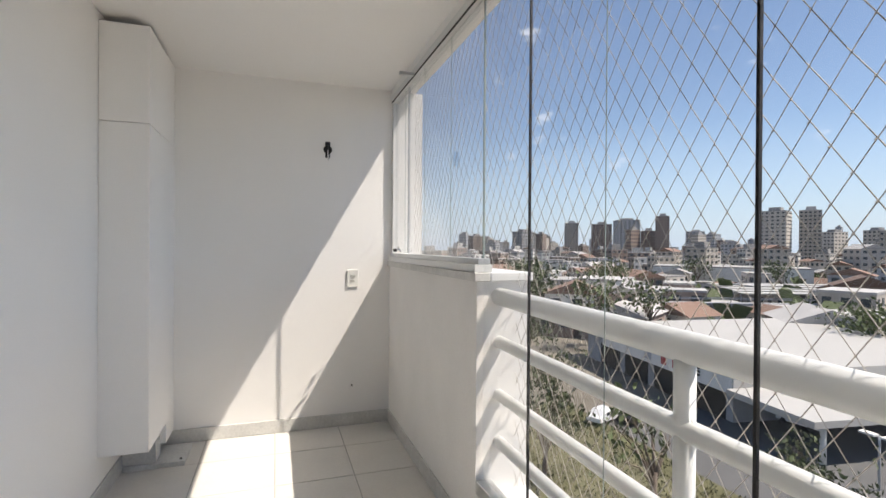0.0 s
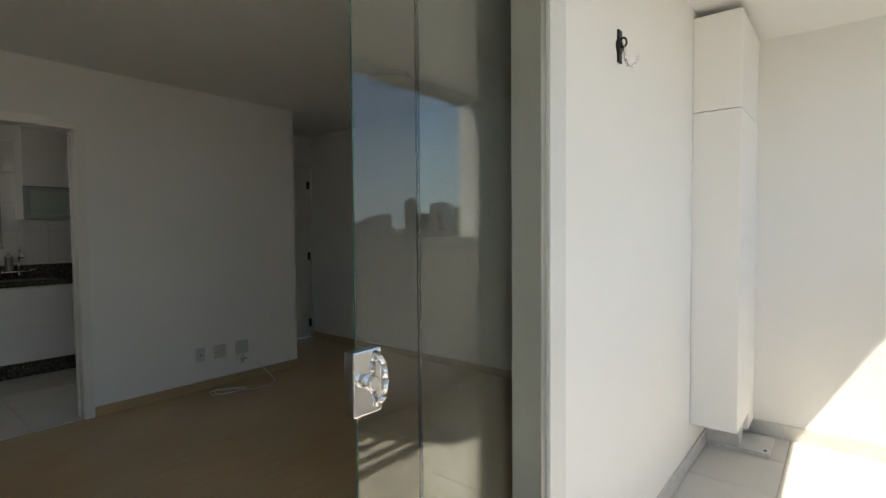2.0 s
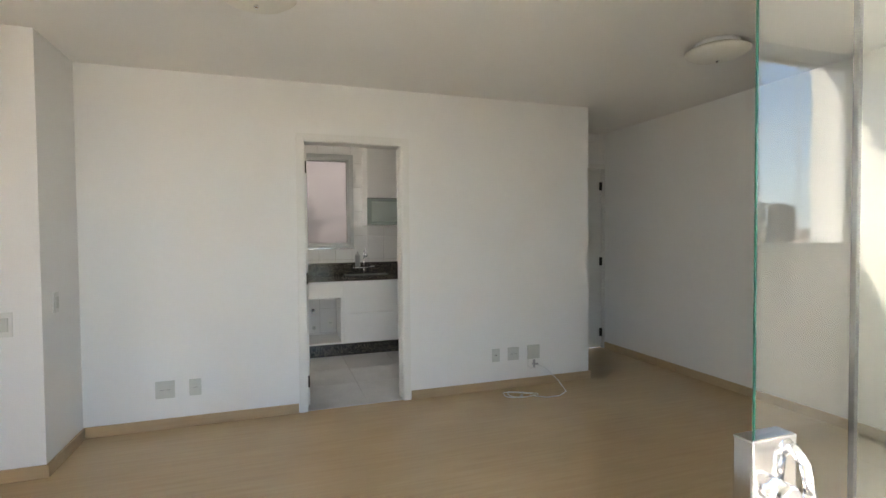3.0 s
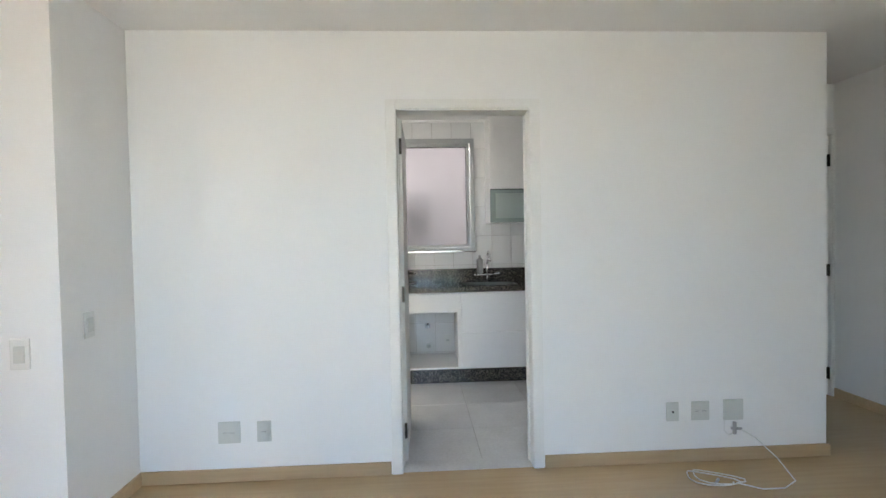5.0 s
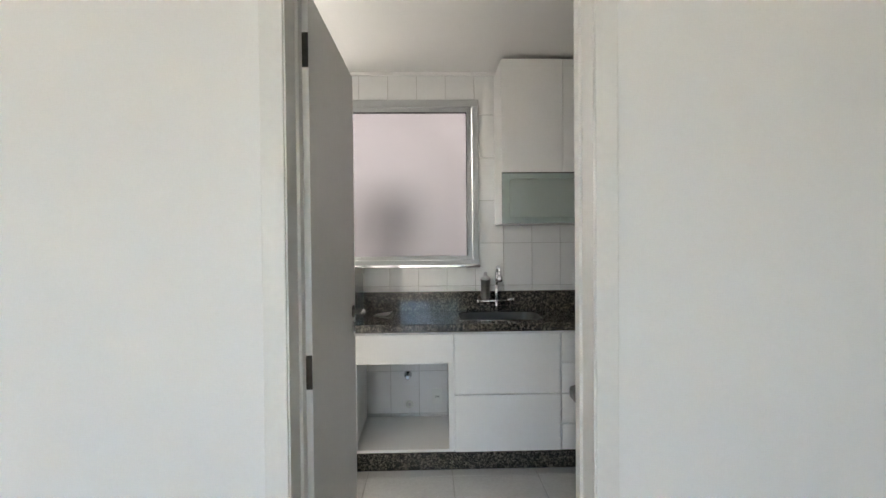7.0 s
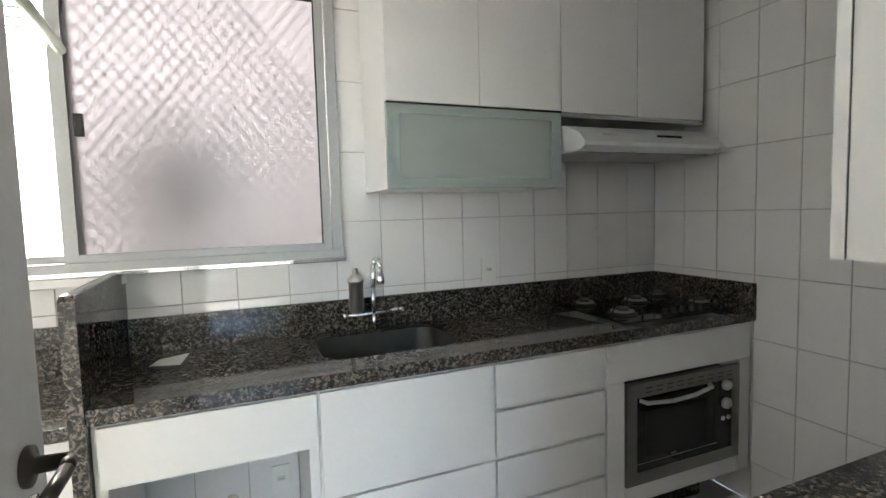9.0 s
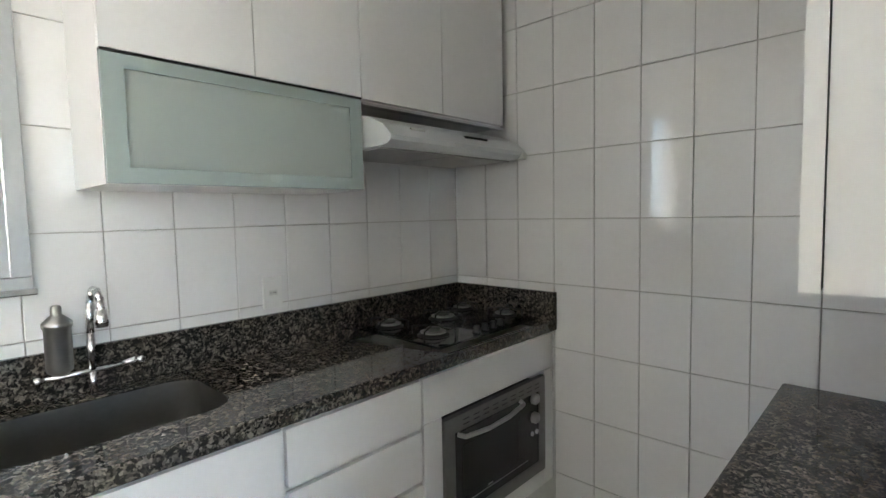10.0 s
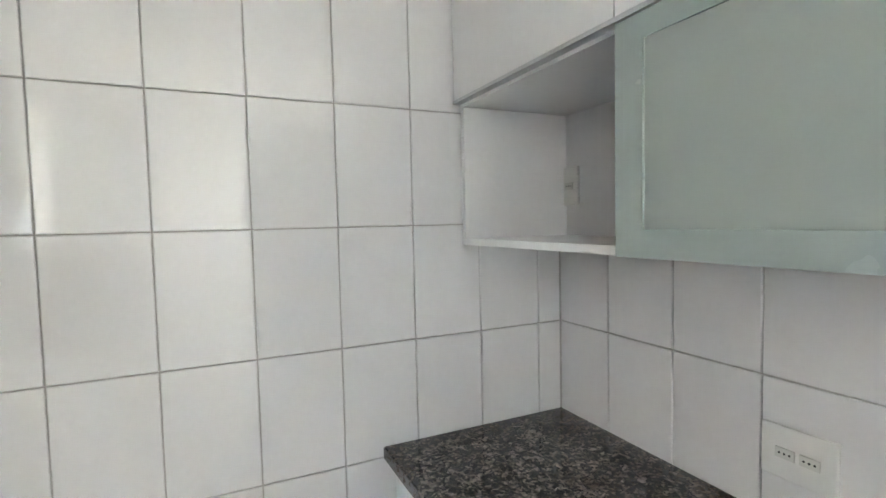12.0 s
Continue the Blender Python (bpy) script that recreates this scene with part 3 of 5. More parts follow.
for i in range(n_lines):
    for j in range(n_lines):
        u = ((j - i) * DW + span) / 2
        q, z = NY0 - span + i * DW + u, NZ0 + u * slope
        if not (0 < u < span and -0.4 < q < NY1):
            continue
        sag = 0.006 * math.sin(3.1 * q + 1.7 * z) + 0.004 * math.sin(9 * q)
        p = Vector((NX + sag, q + 0.006 * math.sin(4 * z + 2 * q), z))
        v = [bm.verts.new(p + Vector(d) * 0.0036) for d in ((1, 0, 0), (-1, 0, 0), (0, 1, 0), (0, -1, 0), (0, 0, 1), (0, 0, -1))]
        for f in ((0, 2, 4), (2, 1, 4), (1, 3, 4), (3, 0, 4), (2, 0, 5), (1, 2, 5), (3, 1, 5), (0, 3, 5)):
            bm.faces.new([v[x] for x in f])
tagged(part("knots", bm, ROPE, net), kind="stuff")

# boxed-in pipe column in the corner
duct = thing("pipe_casing", "tall white boxed pipe casing with a joint near the top", "pipe casing", (-0.29, 3.2, 0.2))
part("lower_panel", B(BAL_IN + 0.001, -0.173, 2.868, 3.40, 0.25, 2.008, bevel=0.003), WHITE, duct)
part("upper_panel", B(BAL_IN + 0.001, -0.173, 2.868, 3.40, 2.012, 2.53, bevel=0.003), WHITE, duct)
part("rear_panel", B(BAL_IN + 0.001, -0.19, 3.401, 3.644, 0.10, 2.57), WHITE, duct)
part("foot", B(BAL_IN + 0.013, -0.22, 3.27, 3.40, 0.032, 0.25), STONE, duct, "grey stone foot")
slab = thing("floor_hatch", "low grey stone block at the foot of the casing", "floor hatch", (-0.2, 3.42, 0))
part("lid", B(-0.395, -0.06, 3.255, 3.545, -0.001, 0.03, bevel=0.004), STONE, slab)
part("lid_handle", rod(bmesh.new(), (-0.085, 3.29, 0.03), (-0.085, 3.29, 0.036), 0.008, 10), DARK, slab)


def hammock_hook(name, label, m):
    """A cast plate with an eye and a swinging hook, plate in the plane x = 0, facing +x."""
    h = thing(name, label, "hook")
    part("plate", lathe(bmesh.new(), [(0.030, 0), (0.032, 0.006), (0.024, 0.010)], (0, 0, 0), 16, "x"), DARK, h)
    part("plate_strip", B(0, 0.008, -0.018, 0.018, -0.06, 0.06, bevel=0.002), DARK, h)
    bm = bmesh.new()
    ring = [(0.018 + 0.012 * math.cos(a), 0.0, 0.012 + 0.018 * math.sin(a)) for a in [i * math.pi / 6 for i in range(13)]]
    bent(bm, ring, 0.004, 6)
    part("eye", bm, DARK, h)
    part("hook", bent(bmesh.new(), [(0.022, 0, 0.0), (0.026, 0, -0.05), (0.034, 0.0, -0.075), (0.052, 0.0, -0.082), (0.066, 0.0, -0.07), (0.072, 0, -0.05)], 0.005), CHROME, h, "steel swinging hook")
    h.matrix_basis = m
    return h


hammock_hook("hammock_hook", "dark iron hammock hook screwed to the white wall", pose(BAL_IN, 1.700, 2.052))
hammock_hook("hammock_hook", "dark iron hammock hook on the end wall", pose(0.832, BAL_END, 2.083, 0, 0, -90))


def outlet(label, m, w=0.075, h=0.115, slots=1, mt=PLASTIC, wide=False, dot=False):
    """A wall plate facing +x with its inserts."""
    o = thing("power_outlet" if not dot else "cable_outlet", label, "outlet")
    part("plate", B(0.0, 0.009, -w / 2, w / 2, -h / 2, h / 2, bevel=0.003), mt, o)
    for i in range(slots):
        y = (i - (slots - 1) / 2) * (0.042 if wide else 0.0)
        z = 0.0 if wide else (i - (slots - 1) / 2) * -0.04
        if dot:
            part("jack", lathe(bmesh.new(), [(0.006, 0.008), (0.006, 0.014)], (0, y, z), 12, "x"), BLACK, o)
            continue
        part("insert", B(0.0085, 0.0115, y - 0.017, y + 0.017, z - 0.010, z + 0.010, bevel=0.001), PLASTG, o)
        for dy in (-0.009, 0, 0.009):
            part("pin_hole", rod(bmesh.new(), (0.011, y + dy, z), (0.0121, y + dy, z), 0.0022, 8), BLACK, o)
    o.matrix_basis = m
    return o


END_Y = lambda x, z: pose(x, BAL_END, z, 0, 0, -90)
outlet("white double power outlet on the balcony end wall", END_Y(1.023, 1.118), slots=2, h=0.13, w=0.085)
outlet("small low white cable plate on the balcony end wall", END_Y(1.02, 0.305), w=0.035, h=0.06, mt=WHITE, dot=True)

# ---- living room things ----
IN = lambda y, z: pose(LIV_X, y, z)
outlet("white outlet plate with two sockets, low on the wall", IN(-0.846, 0.285), w=0.125, h=0.125, slots=2, wide=True, mt=PLASTG)
outlet("single white power outlet low on the wall", IN(-0.649, 0.285), w=0.08, h=0.12, mt=PLASTG)
outlet("white cable plate with a round jack", IN(1.770, 0.307), w=0.075, h=0.115, dot=True, mt=PLASTG)
outlet("double white power outlet low on the wall", IN(1.942, 0.307), w=0.11, h=0.115, slots=2, wide=True, mt=PLASTG)
bp = thing("blank_plate", "square blank white cover plate with a cable below", "cover plate", (LIV_X, 2.146, 0.305))
part("plate", B(LIV_X, LIV_X + 0.012, 2.086, 2.208, 0.245, 0.370, bevel=0.003), PLASTG, bp)
cb = thing("antenna_cable", "white coaxial cable with splitter, coiled on the floor", "cable", (LIV_X + 0.1, 2.0, 0))
pts = [(LIV_X + 0.010, 2.09, 0.25), (LIV_X + 0.03, 2.075, 0.19), (LIV_X + 0.035, 2.10, 0.165), (LIV_X + 0.04, 2.125, 0.18), (LIV_X + 0.045, 2.13, 0.20)]
part("lead", bent(bmesh.new(), pts, 0.0035, 6), PLASTIC, cb)
part("splitter", bent(bmesh.new(), [(LIV_X + 0.045, 2.13, 0.245), (LIV_X + 0.045, 2.13, 0.175)], 0.011, 10), STEEL, cb, "metal splitter")
part("connector", rod(bmesh.new(), (LIV_X + 0.045, 2.11, 0.21), (LIV_X + 0.05, 2.17, 0.205), 0.008, 10), STEEL, cb, "metal plug")
pts = [(LIV_X + 0.05, 2.16, 0.206), (LIV_X + 0.10, 2.22, 0.17), (LIV_X + 0.20, 2.28, 0.09), (LIV_X + 0.32, 2.29, 0.02), (LIV_X + 0.36, 2.20, 0.005), (LIV_X + 0.36, 2.08, 0.005)]
for i in range(28):
    a = i * 0.5
    pts.append((LIV_X + 0.20 + 0.085 * math.cos(a) + 0.002 * i, 1.92 + 0.11 * math.sin(a + 0.6) - 0.004 * i + 0.03 * math.sin(i), 0.005 + 0.0006 * i))
part("loop", bent(bmesh.new(), pts, 0.0035, 6), PLASTIC, cb)
part("plug", rod(bmesh.new(), (LIV_X + 0.29, 1.86, 0.008), (LIV_X + 0.25, 1.90, 0.012), 0.008, 10), STEEL, cb, "metal plug at the cable end")


def switch(label, m, w, h):
    s = thing("light_switch", label, "switch")
    part("plate", B(0, 0.009, -w / 2, w / 2, -h / 2, h / 2, bevel=0.003), PLASTIC, s)
    part("rocker", B(0.008, 0.014, -w * 0.28, w * 0.28, -h * 0.28, h * 0.28, bevel=0.002), PLASTG, s)
    s.matrix_basis = m
    return s


switch("white intercom plate on the projecting wall", pose(-3.474, -1.531, 0.898), 0.085, 0.14)
switch("narrow white light switch by the corner", pose(-3.655, -1.352, 0.993, 0, 0, 90), 0.07, 0.125)


def ceiling_lamp(label, place):
    c = thing("ceiling_lamp", label, "ceiling lamp", place, "living room ceiling lamps")
    x, y, z = place
    part("base", lathe(bmesh.new(), [(0.12, -0.03), (0.13, 0.0)], place, 32), RAILW, c, "white metal base")
    part("shade", lathe(bmesh.new(), [(0.03, -0.108), (0.09, -0.101), (0.15, -0.083), (0.185, -0.060), (0.188, -0.053), (0.16, -0.036), (0.12, -0.0295)], place, 36), LAMPG, c, "opal glass dish")
    part("finial", lathe(bmesh.new(), [(0.006, -0.122), (0.012, -0.116), (0.010, -0.107)], place, 14), CHROME, c, "small metal finial")


ceiling_lamp("round opal glass ceiling lamp, switched off", (-2.47, 2.58, CEILING))
ceiling_lamp("round opal glass ceiling lamp, switched off", (-2.56, -0.14, CEILING))

mir = thing("wall_mirror", "large frameless wall mirror made of butted panels", "mirror", (-1.6, -1.455, 0.8))
for x0, x1, z0, z1 in ((-2.735, -2.462, 0.988, 2.50), (-2.452, -1.45, 0.988, 2.50), (-1.44, -0.62, 0.988, 2.50), (-2.735, -1.45, 0.715, 0.979), (-1.44, -0.62, 0.715, 0.979)):
    part("mirror_panel", B(x0, x1, -1.4545, -1.449, z0, z1), MIRROR, mir)
part("backing", B(-2.738, -0.61, -1.4549, -1.4546, 0.713, 2.505), GASKET, mir, "dark backing that shows in the joints")
dial = part("trim_rail", B(-2.738, -0.61, -1.4549, -1.446, 0.703, 0.713), GASKET, mir, "dark lower edge strip")

# ---- kitchen: window ----
kw = tagged(new("window_1"), "frosted sliding aluminium kitchen window", "window", kind="structure")
X0 = KIT_W - 0.02
F0, F1, FB, FT = WIN_Y0, 0.852, 1.228, 2.385
part("frame_top", B(X0, KIT_W + 0.022, F0, F1, 2.335, FT, bevel=0.003), WINALU, kw)
part("frame_bottom", B(X0, KIT_W + 0.028, F0, F1, FB, 1.272, bevel=0.003), WINALU, kw)
part("sill_lip", B(KIT_W + 0.010, KIT_W + 0.040, F0, F1 + 0.006, 1.222, 1.240, bevel=0.003), CHROME, kw, "shiny sill lip")
part("frame_side", B(X0, KIT_W + 0.022, 0.808, F1, 1.272, 2.335, bevel=0.003), WINALU, kw)
part("frame_side", B(X0, KIT_W + 0.022, F0, F0 + 0.04, 1.272, 2.335, bevel=0.003), WINALU, kw)
for xs, y0, y1 in ((KIT_W + 0.004, -0.138, 0.806), (KIT_W - 0.018, -0.88, -0.07)):
    sash = part("sash", B(xs - 0.009, xs + 0.009, y0, y0 + 0.045, 1.273, 2.334), WINALU, kw)
    part("stile", B(xs - 0.009, xs + 0.009, y1 - 0.035, y1, 1.273, 2.334), WINALU, sash)
    part("rail", B(xs - 0.0085, xs + 0.0085, y0 + 0.045, y1 - 0.035, 1.273, 1.300), WINALU, sash)
    part("rail", B(xs - 0.0085, xs + 0.0085, y0 + 0.045, y1 - 0.035, 2.300, 2.334), WINALU, sash)
    part("gasket", B(xs + 0.0015, xs + 0.0095, y1 - 0.040, y1 - 0.035, 1.300, 2.30), GASKET, sash)
    part("gasket", B(xs + 0.0015, xs + 0.0095, y0 + 0.045, y1 - 0.04, 2.293, 2.30), GASKET, sash)
    # left pane is clear so that the added lamp shines into the room
    p = part("pane", B(xs - 0.002, xs + 0.001, y0 + 0.045, y1 - 0.035, 1.300, 2.300), FROST if y1 > 0 else CLEAR, sash, "frosted glass pane" if y1 > 0 else "clear glass pane")
part("catch", B(KIT_W + 0.013, KIT_W + 0.030, -0.075, -0.045, 1.72, 1.80, bevel=0.004), BLACK, kw, "black window catch")
net2 = thing("window_net", "pale safety net behind the frosted window", "safety net", (KIT_W - 0.05, 0, 1.2))
bm = bmesh.new()
for i in range(-24, 46):
    for s in (1, -1):
        a = Vector((KIT_W - 0.016, -0.95 + i * 0.05, 1.23))
        b = a + Vector((0, s * 1.1 / 1.25, 1.1))
        t0, t1 = 0.0, 1.0
        if a.y < -0.06 or b.y < -0.06:
            cut = (-0.06 - a.y) / (b.y - a.y)
            t0, t1 = (cut, 1.0) if s > 0 else (0.0, cut)
        if t1 - t0 > 0.02 and t0 < 1 and t1 > 0:
            rod(bm, a.lerp(b, max(t0, 0.0)), a.lerp(b, min(t1, 1.0)), 0.0034, 4)
tagged(part("cords", bm, ROPE, net2), kind="stuff")
# guessed object, added outside to cast the soft dark spot on the pane
caster = thing("pane_shadow_caster", "added round object outside that casts a soft dark spot on the frosted glass", "vent", (KIT_W - 0.05, 0.2, 1.5))
part("hood", lathe(bmesh.new(), [(0.07, -0.50), (0.17, -0.44), (0.20, -0.36), (0.15, -0.26)], (KIT_W, 0.20, 1.66), 20, "x"), WALLG, caster)
part("pipe", rod(bmesh.new(), (KIT_W - 0.38, 0.20, 0.0), (KIT_W - 0.38, 0.20, 1.50), 0.05, 12), WALLG, caster)
# made-up wall, a pale background behind the window panes
setting("wall_window_backdrop", B(-8.6, -8.4, -4, 5, -3, 6), WALLW, "pale backdrop wall added beyond the kitchen window", "wall")

# ---- kitchen: worktop run along the window ----
FX, CT, CB = -5.652, 0.920, 0.878
SINK = (-6.14, -5.79, 0.69, 1.215)
sx0, sx1, sy0, sy1 = SINK


def worktop(name, x0, x1, y0, y1, hole, label):
    """A stone slab with a rounded sink cut-out and eased front edge."""
    w = thing(name, label, "worktop", ((x0 + x1) / 2, (y0 + y1) / 2, CB))
    bm = bmesh.new()
    if hole:
        hx0, hx1, hy0, hy1 = hole
        r = 0.09
        inner = []
        for cx, cy, a0 in ((hx1 - r, hy1 - r, 0), (hx0 + r, hy1 - r, 90), (hx0 + r, hy0 + r, 180), (hx1 - r, hy0 + r, 270)):
            for i in range(7):
                a = radians(a0 + i * 15)
                inner.append((cx + r * math.cos(a), cy + r * math.sin(a)))
        outer = []
        mx, my = (hx0 + hx1) / 2, (hy0 + hy1) / 2
        for px, py in inner:
            dx, dy = px - mx, py - my
            k = min((x1 - mx) / dx if dx > 1e-6 else 1e9, (x0 - mx) / dx if dx < -1e-6 else 1e9, (y1 - my) / dy if dy > 1e-6 else 1e9, (y0 - my) / dy if dy < -1e-6 else 1e9)
            outer.append((mx + dx * k, my + dy * k))
        n = len(inner)
        rows = []
        for z in (CT, CB):
            rows.append(([bm.verts.new((*p, z)) for p in inner], [bm.verts.new((*p, z)) for p in outer]))
        for i in range(n):
            j = (i + 1) % n
            bm.faces.new((rows[0][0][i], rows[0][1][i], rows[0][1][j], rows[0][0][j]))
            bm.faces.new((rows[0][0][i], rows[0][0][j], rows[1][0][j], rows[1][0][i]))
            bm.faces.new((rows[0][1][i], rows[0][1][j], rows[1][1][j], rows[1][1][i]))
        # corner fillers
        for cx, cy in ((x0, y0), (x0, y1), (x1, y0), (x1, y1)):
            near = sorted(range(n), key=lambda i: (outer[i][0] - cx) ** 2 + (outer[i][1] - cy) ** 2)
            i = [q for q in near if abs(outer[q][0] - cx) < 1e-5][:1]
            j = [q for q in near if abs(outer[q][1] - cy) < 1e-5][:1]
            if i and j:
                c = bm.verts.new((cx, cy, CT))
                d = bm.verts.new((cx, cy, CB))
                bm.faces.new((rows[0][1][i[0]], rows[0][1][j[0]], c))
                bm.faces.new((rows[0][1][i[0]], c, d, rows[1][1][i[0]]))
                bm.faces.new((rows[0][1][j[0]], c, d, rows[1][1][j[0]]))
        part("slab", bm, GRANITE, w)
    return w


wt = worktop("worktop", KIT_W + 0.022, FX, 0.042, 2.609, SINK, "polished dark speckled granite worktop with sink cut-out")
part("front_edge", B(FX, FX + 0.012, 0.042, 2.609, CB - 0.002, CT + 0.003, bevel=0.004), GRANITE, wt)
part("splashback", B(KIT_W + 0.001, KIT_W + 0.021, 0.042, 2.629, CB, 1.052, bevel=0.002), GRANITE, wt)
part("end_splash", B(KIT_W + 0.021, FX + 0.012, 2.610, 2.629, CB, 1.052, bevel=0.002), GRANITE, wt)
bm = bmesh.new()
v = [(KIT_W + 0.001, 1.236), (FX - 0.01, 1.228), (FX + 0.012, 1.215), (FX + 0.012, 0.0), (KIT_W + 0.001, 0.0)]
lo = [bm.verts.new((x, 0.002, z)) for x, z in v]
hi = [bm.verts.new((x, 0.040, z)) for x, z in v]
bm.faces.new(lo)
bm.faces.new(hi[::-1])
for i in range(5):
    bm.faces.new((lo[i], lo[(i + 1) % 5], hi[(i + 1) % 5], hi[i]))
part("side_panel", bm, GRANITE, wt, "upright granite end panel down to the floor")

sink = thing("kitchen_sink", "stainless steel sink bowl under the granite worktop", "sink", (-5.965, 0.95, 0.75))
bm = bmesh.new()
rings = []
for inset, z in ((0.003, CT - 0.004), (0.004, 0.80), (0.014, 0.765), (0.04, 0.752)):
    ring = []
    r = 0.085
    for cx, cy, a0 in ((sx1 - r, sy1 - r, 0), (sx0 + r, sy1 - r, 90), (sx0 + r, sy0 + r, 180), (sx1 - r, sy0 + r, 270)):
        for i in range(7):
            a = radians(a0 + i * 15)
            ring.append(bm.verts.new((cx + (r - inset) * math.cos(a), cy + (r - inset) * math.sin(a), z)))
    rings.append(ring)
for lo, hi in zip(rings, rings[1:]):
    for i in range(28):
        bm.faces.new((lo[i], lo[(i + 1) % 28], hi[(i + 1) % 28], hi[i])).smooth = True
bm.faces.new(rings[-1])
part("bowl", bm, SINKM, sink)
part("drain", lathe(bmesh.new(), [(0.035, 0.753), (0.033, 0.757), (0.02, 0.755)], (-5.965, 0.95, 0), 20), CHROME, sink, "round chrome drain")

tap = thing("kitchen_tap", "chrome kitchen tap with a steel water filter", "tap", (-6.19, 0.96, CT))
part("stem", bent(bmesh.new(), [(-6.195, 0.965, CT), (-6.195, 0.965, 0.985)], 0.010), CHROME, tap)
part("spout", bent(bmesh.new(), [(-6.195, 0.965, 0.99), (-6.19, 0.965, 1.10), (-6.185, 0.968, 1.19), (-6.165, 0.972, 1.225), (-6.135, 0.975, 1.225), (-6.115, 0.978, 1.20), (-6.112, 0.978, 1.16)], 0.011), CHROME, tap)
part("spout_head", lathe(bmesh.new(), [(0.016, 1.125), (0.019, 1.14), (0.015, 1.175)], (-6.112, 0.978, 0), 16), CHROME, tap)
part("crossbar", bent(bmesh.new(), [(-6.195, 0.84, 0.985), (-6.195, 1.04, 0.988)], 0.009), CHROME, tap)
part("lever", bent(bmesh.new(), [(-6.195, 1.03, 0.99), (-6.17, 1.07, 1.0), (-6.15, 1.085, 1.002)], 0.010), CHROME, tap)
part("end_knob", rod(bmesh.new(), (-6.195, 0.83, 0.985), (-6.195, 0.845, 0.985), 0.014, 14), CHROME, tap)
part("filter_body", lathe(bmesh.new(), [(0.012, 0.99), (0.030, 1.005), (0.032, 1.02), (0.032, 1.125), (0.036, 1.13), (0.036, 1.142), (0.018, 1.16), (0.013, 1.163), (0.013, 1.185), (0.008, 1.19)], (-6.19, 0.89, 0), 24), STEEL, tap, "cylindrical steel water filter")

sheet = thing("paper_slip", "folded white slip of paper on the granite", "paper", (-6.0, 0.2, CT))
bm = bmesh.new()
v = [bm.verts.new(p) for p in ((-6.09, 0.155, CT + 0.004), (-6.01, 0.135, CT + 0.004), (-5.96, 0.235, CT + 0.010), (-6.06, 0.255, CT + 0.022))]
bm.faces.new(v)
bmesh.ops.solidify(bm, geom=bm.faces[:], thickness=0.003)
part("leaf", bm, PAPER, sheet)

# hob
hob = thing("gas_hob", "five-burner black glass gas hob set in the worktop", "hob", (-6.0, 2.28, CT))
part("glass_plate", B(-6.205, -5.72, 1.93, 2.60, CT + 0.001, CT + 0.009, bevel=0.003), BLACKG, hob)
BURNERS = ((-6.13, 2.04, 0.048), (-5.87, 2.05, 0.050), (-6.06, 2.31, 0.052), (-6.14, 2.54, 0.042), (-5.87, 2.54, 0.044))
for x, y, r in BURNERS:
    z = CT + 0.009
    bn = part("burner", lathe(bmesh.new(), [(r * 1.3, 0), (r * 1.32, 0.004), (r * 0.9, 0.008), (r * 0.85, 0.014)], (x, y, z), 28), BLACK, hob, "black burner bowl")
    part("ring", lathe(bmesh.new(), [(r * 0.95, 0.011), (r * 1.06, 0.013), (r * 1.06, 0.017), (r * 0.8, 0.019)], (x, y, z), 28), STEEL, bn, "bright steel ring")
    part("cap", lathe(bmesh.new(), [(r * 0.58, 0.019), (r * 0.60, 0.029), (r * 0.50, 0.032), (0.004, 0.033)], (x, y, z), 24), BURNER, bn)
    for q in range(4):
        d = Vector((math.cos(q * math.pi / 2 + 0.4), math.sin(q * math.pi / 2 + 0.4), 0))
        o = Vector((x, y, z))
        part("pan_support", bent(bmesh.new(), [o + d * r * 1.9, o + d * r * 1.85 + Vector((0, 0, 0.034)), o + d * r * 0.45 + Vector((0, 0, 0.040))], 0.0036, 6), BLACK, hob, "black iron pan support")
for i in range(5):
    part("knob", lathe(bmesh.new(), [(0.019, 0), (0.018, 0.006), (0.014, 0.010), (0.013, 0.026), (0.011, 0.028)], (-5.765, 2.20 + i * 0.055, CT + 0.009), 16), BLACK, hob, "black control knob")

# base cabinets (each unit a thing)
BF, BTOP, BBOT = -5.675, 0.876, 0.165


def base_unit(label, y0, y1):
    u = thing("base_cabinet", label, "cabinet", ((KIT_W + BF) / 2, (y0 + y1) / 2, BBOT), "window-side base cabinets")
    t = 0.016
    part("side", B(KIT_W + 0.02, BF, y0, y0 + t, BBOT, BTOP), LACQ, u)
    part("side", B(KIT_W + 0.02, BF, y1 - t, y1, BBOT, BTOP), LACQ, u)
    part("bottom", B(KIT_W + 0.02, BF, y0 + t, y1 - t, BBOT, BBOT + t), LACQ, u)
    part("top_strip", B(BF - 0.10, BF, y0 + t, y1 - t, BTOP - t, BTOP), LACQ, u)
    return u


def front(parent, y0, y1, z0, z1, name="door"):
    return part(name, B(BF + 0.001, BF + 0.019, y0 + 0.002, y1 - 0.002, z0, z1, bevel=0.0015), LACQ, parent)


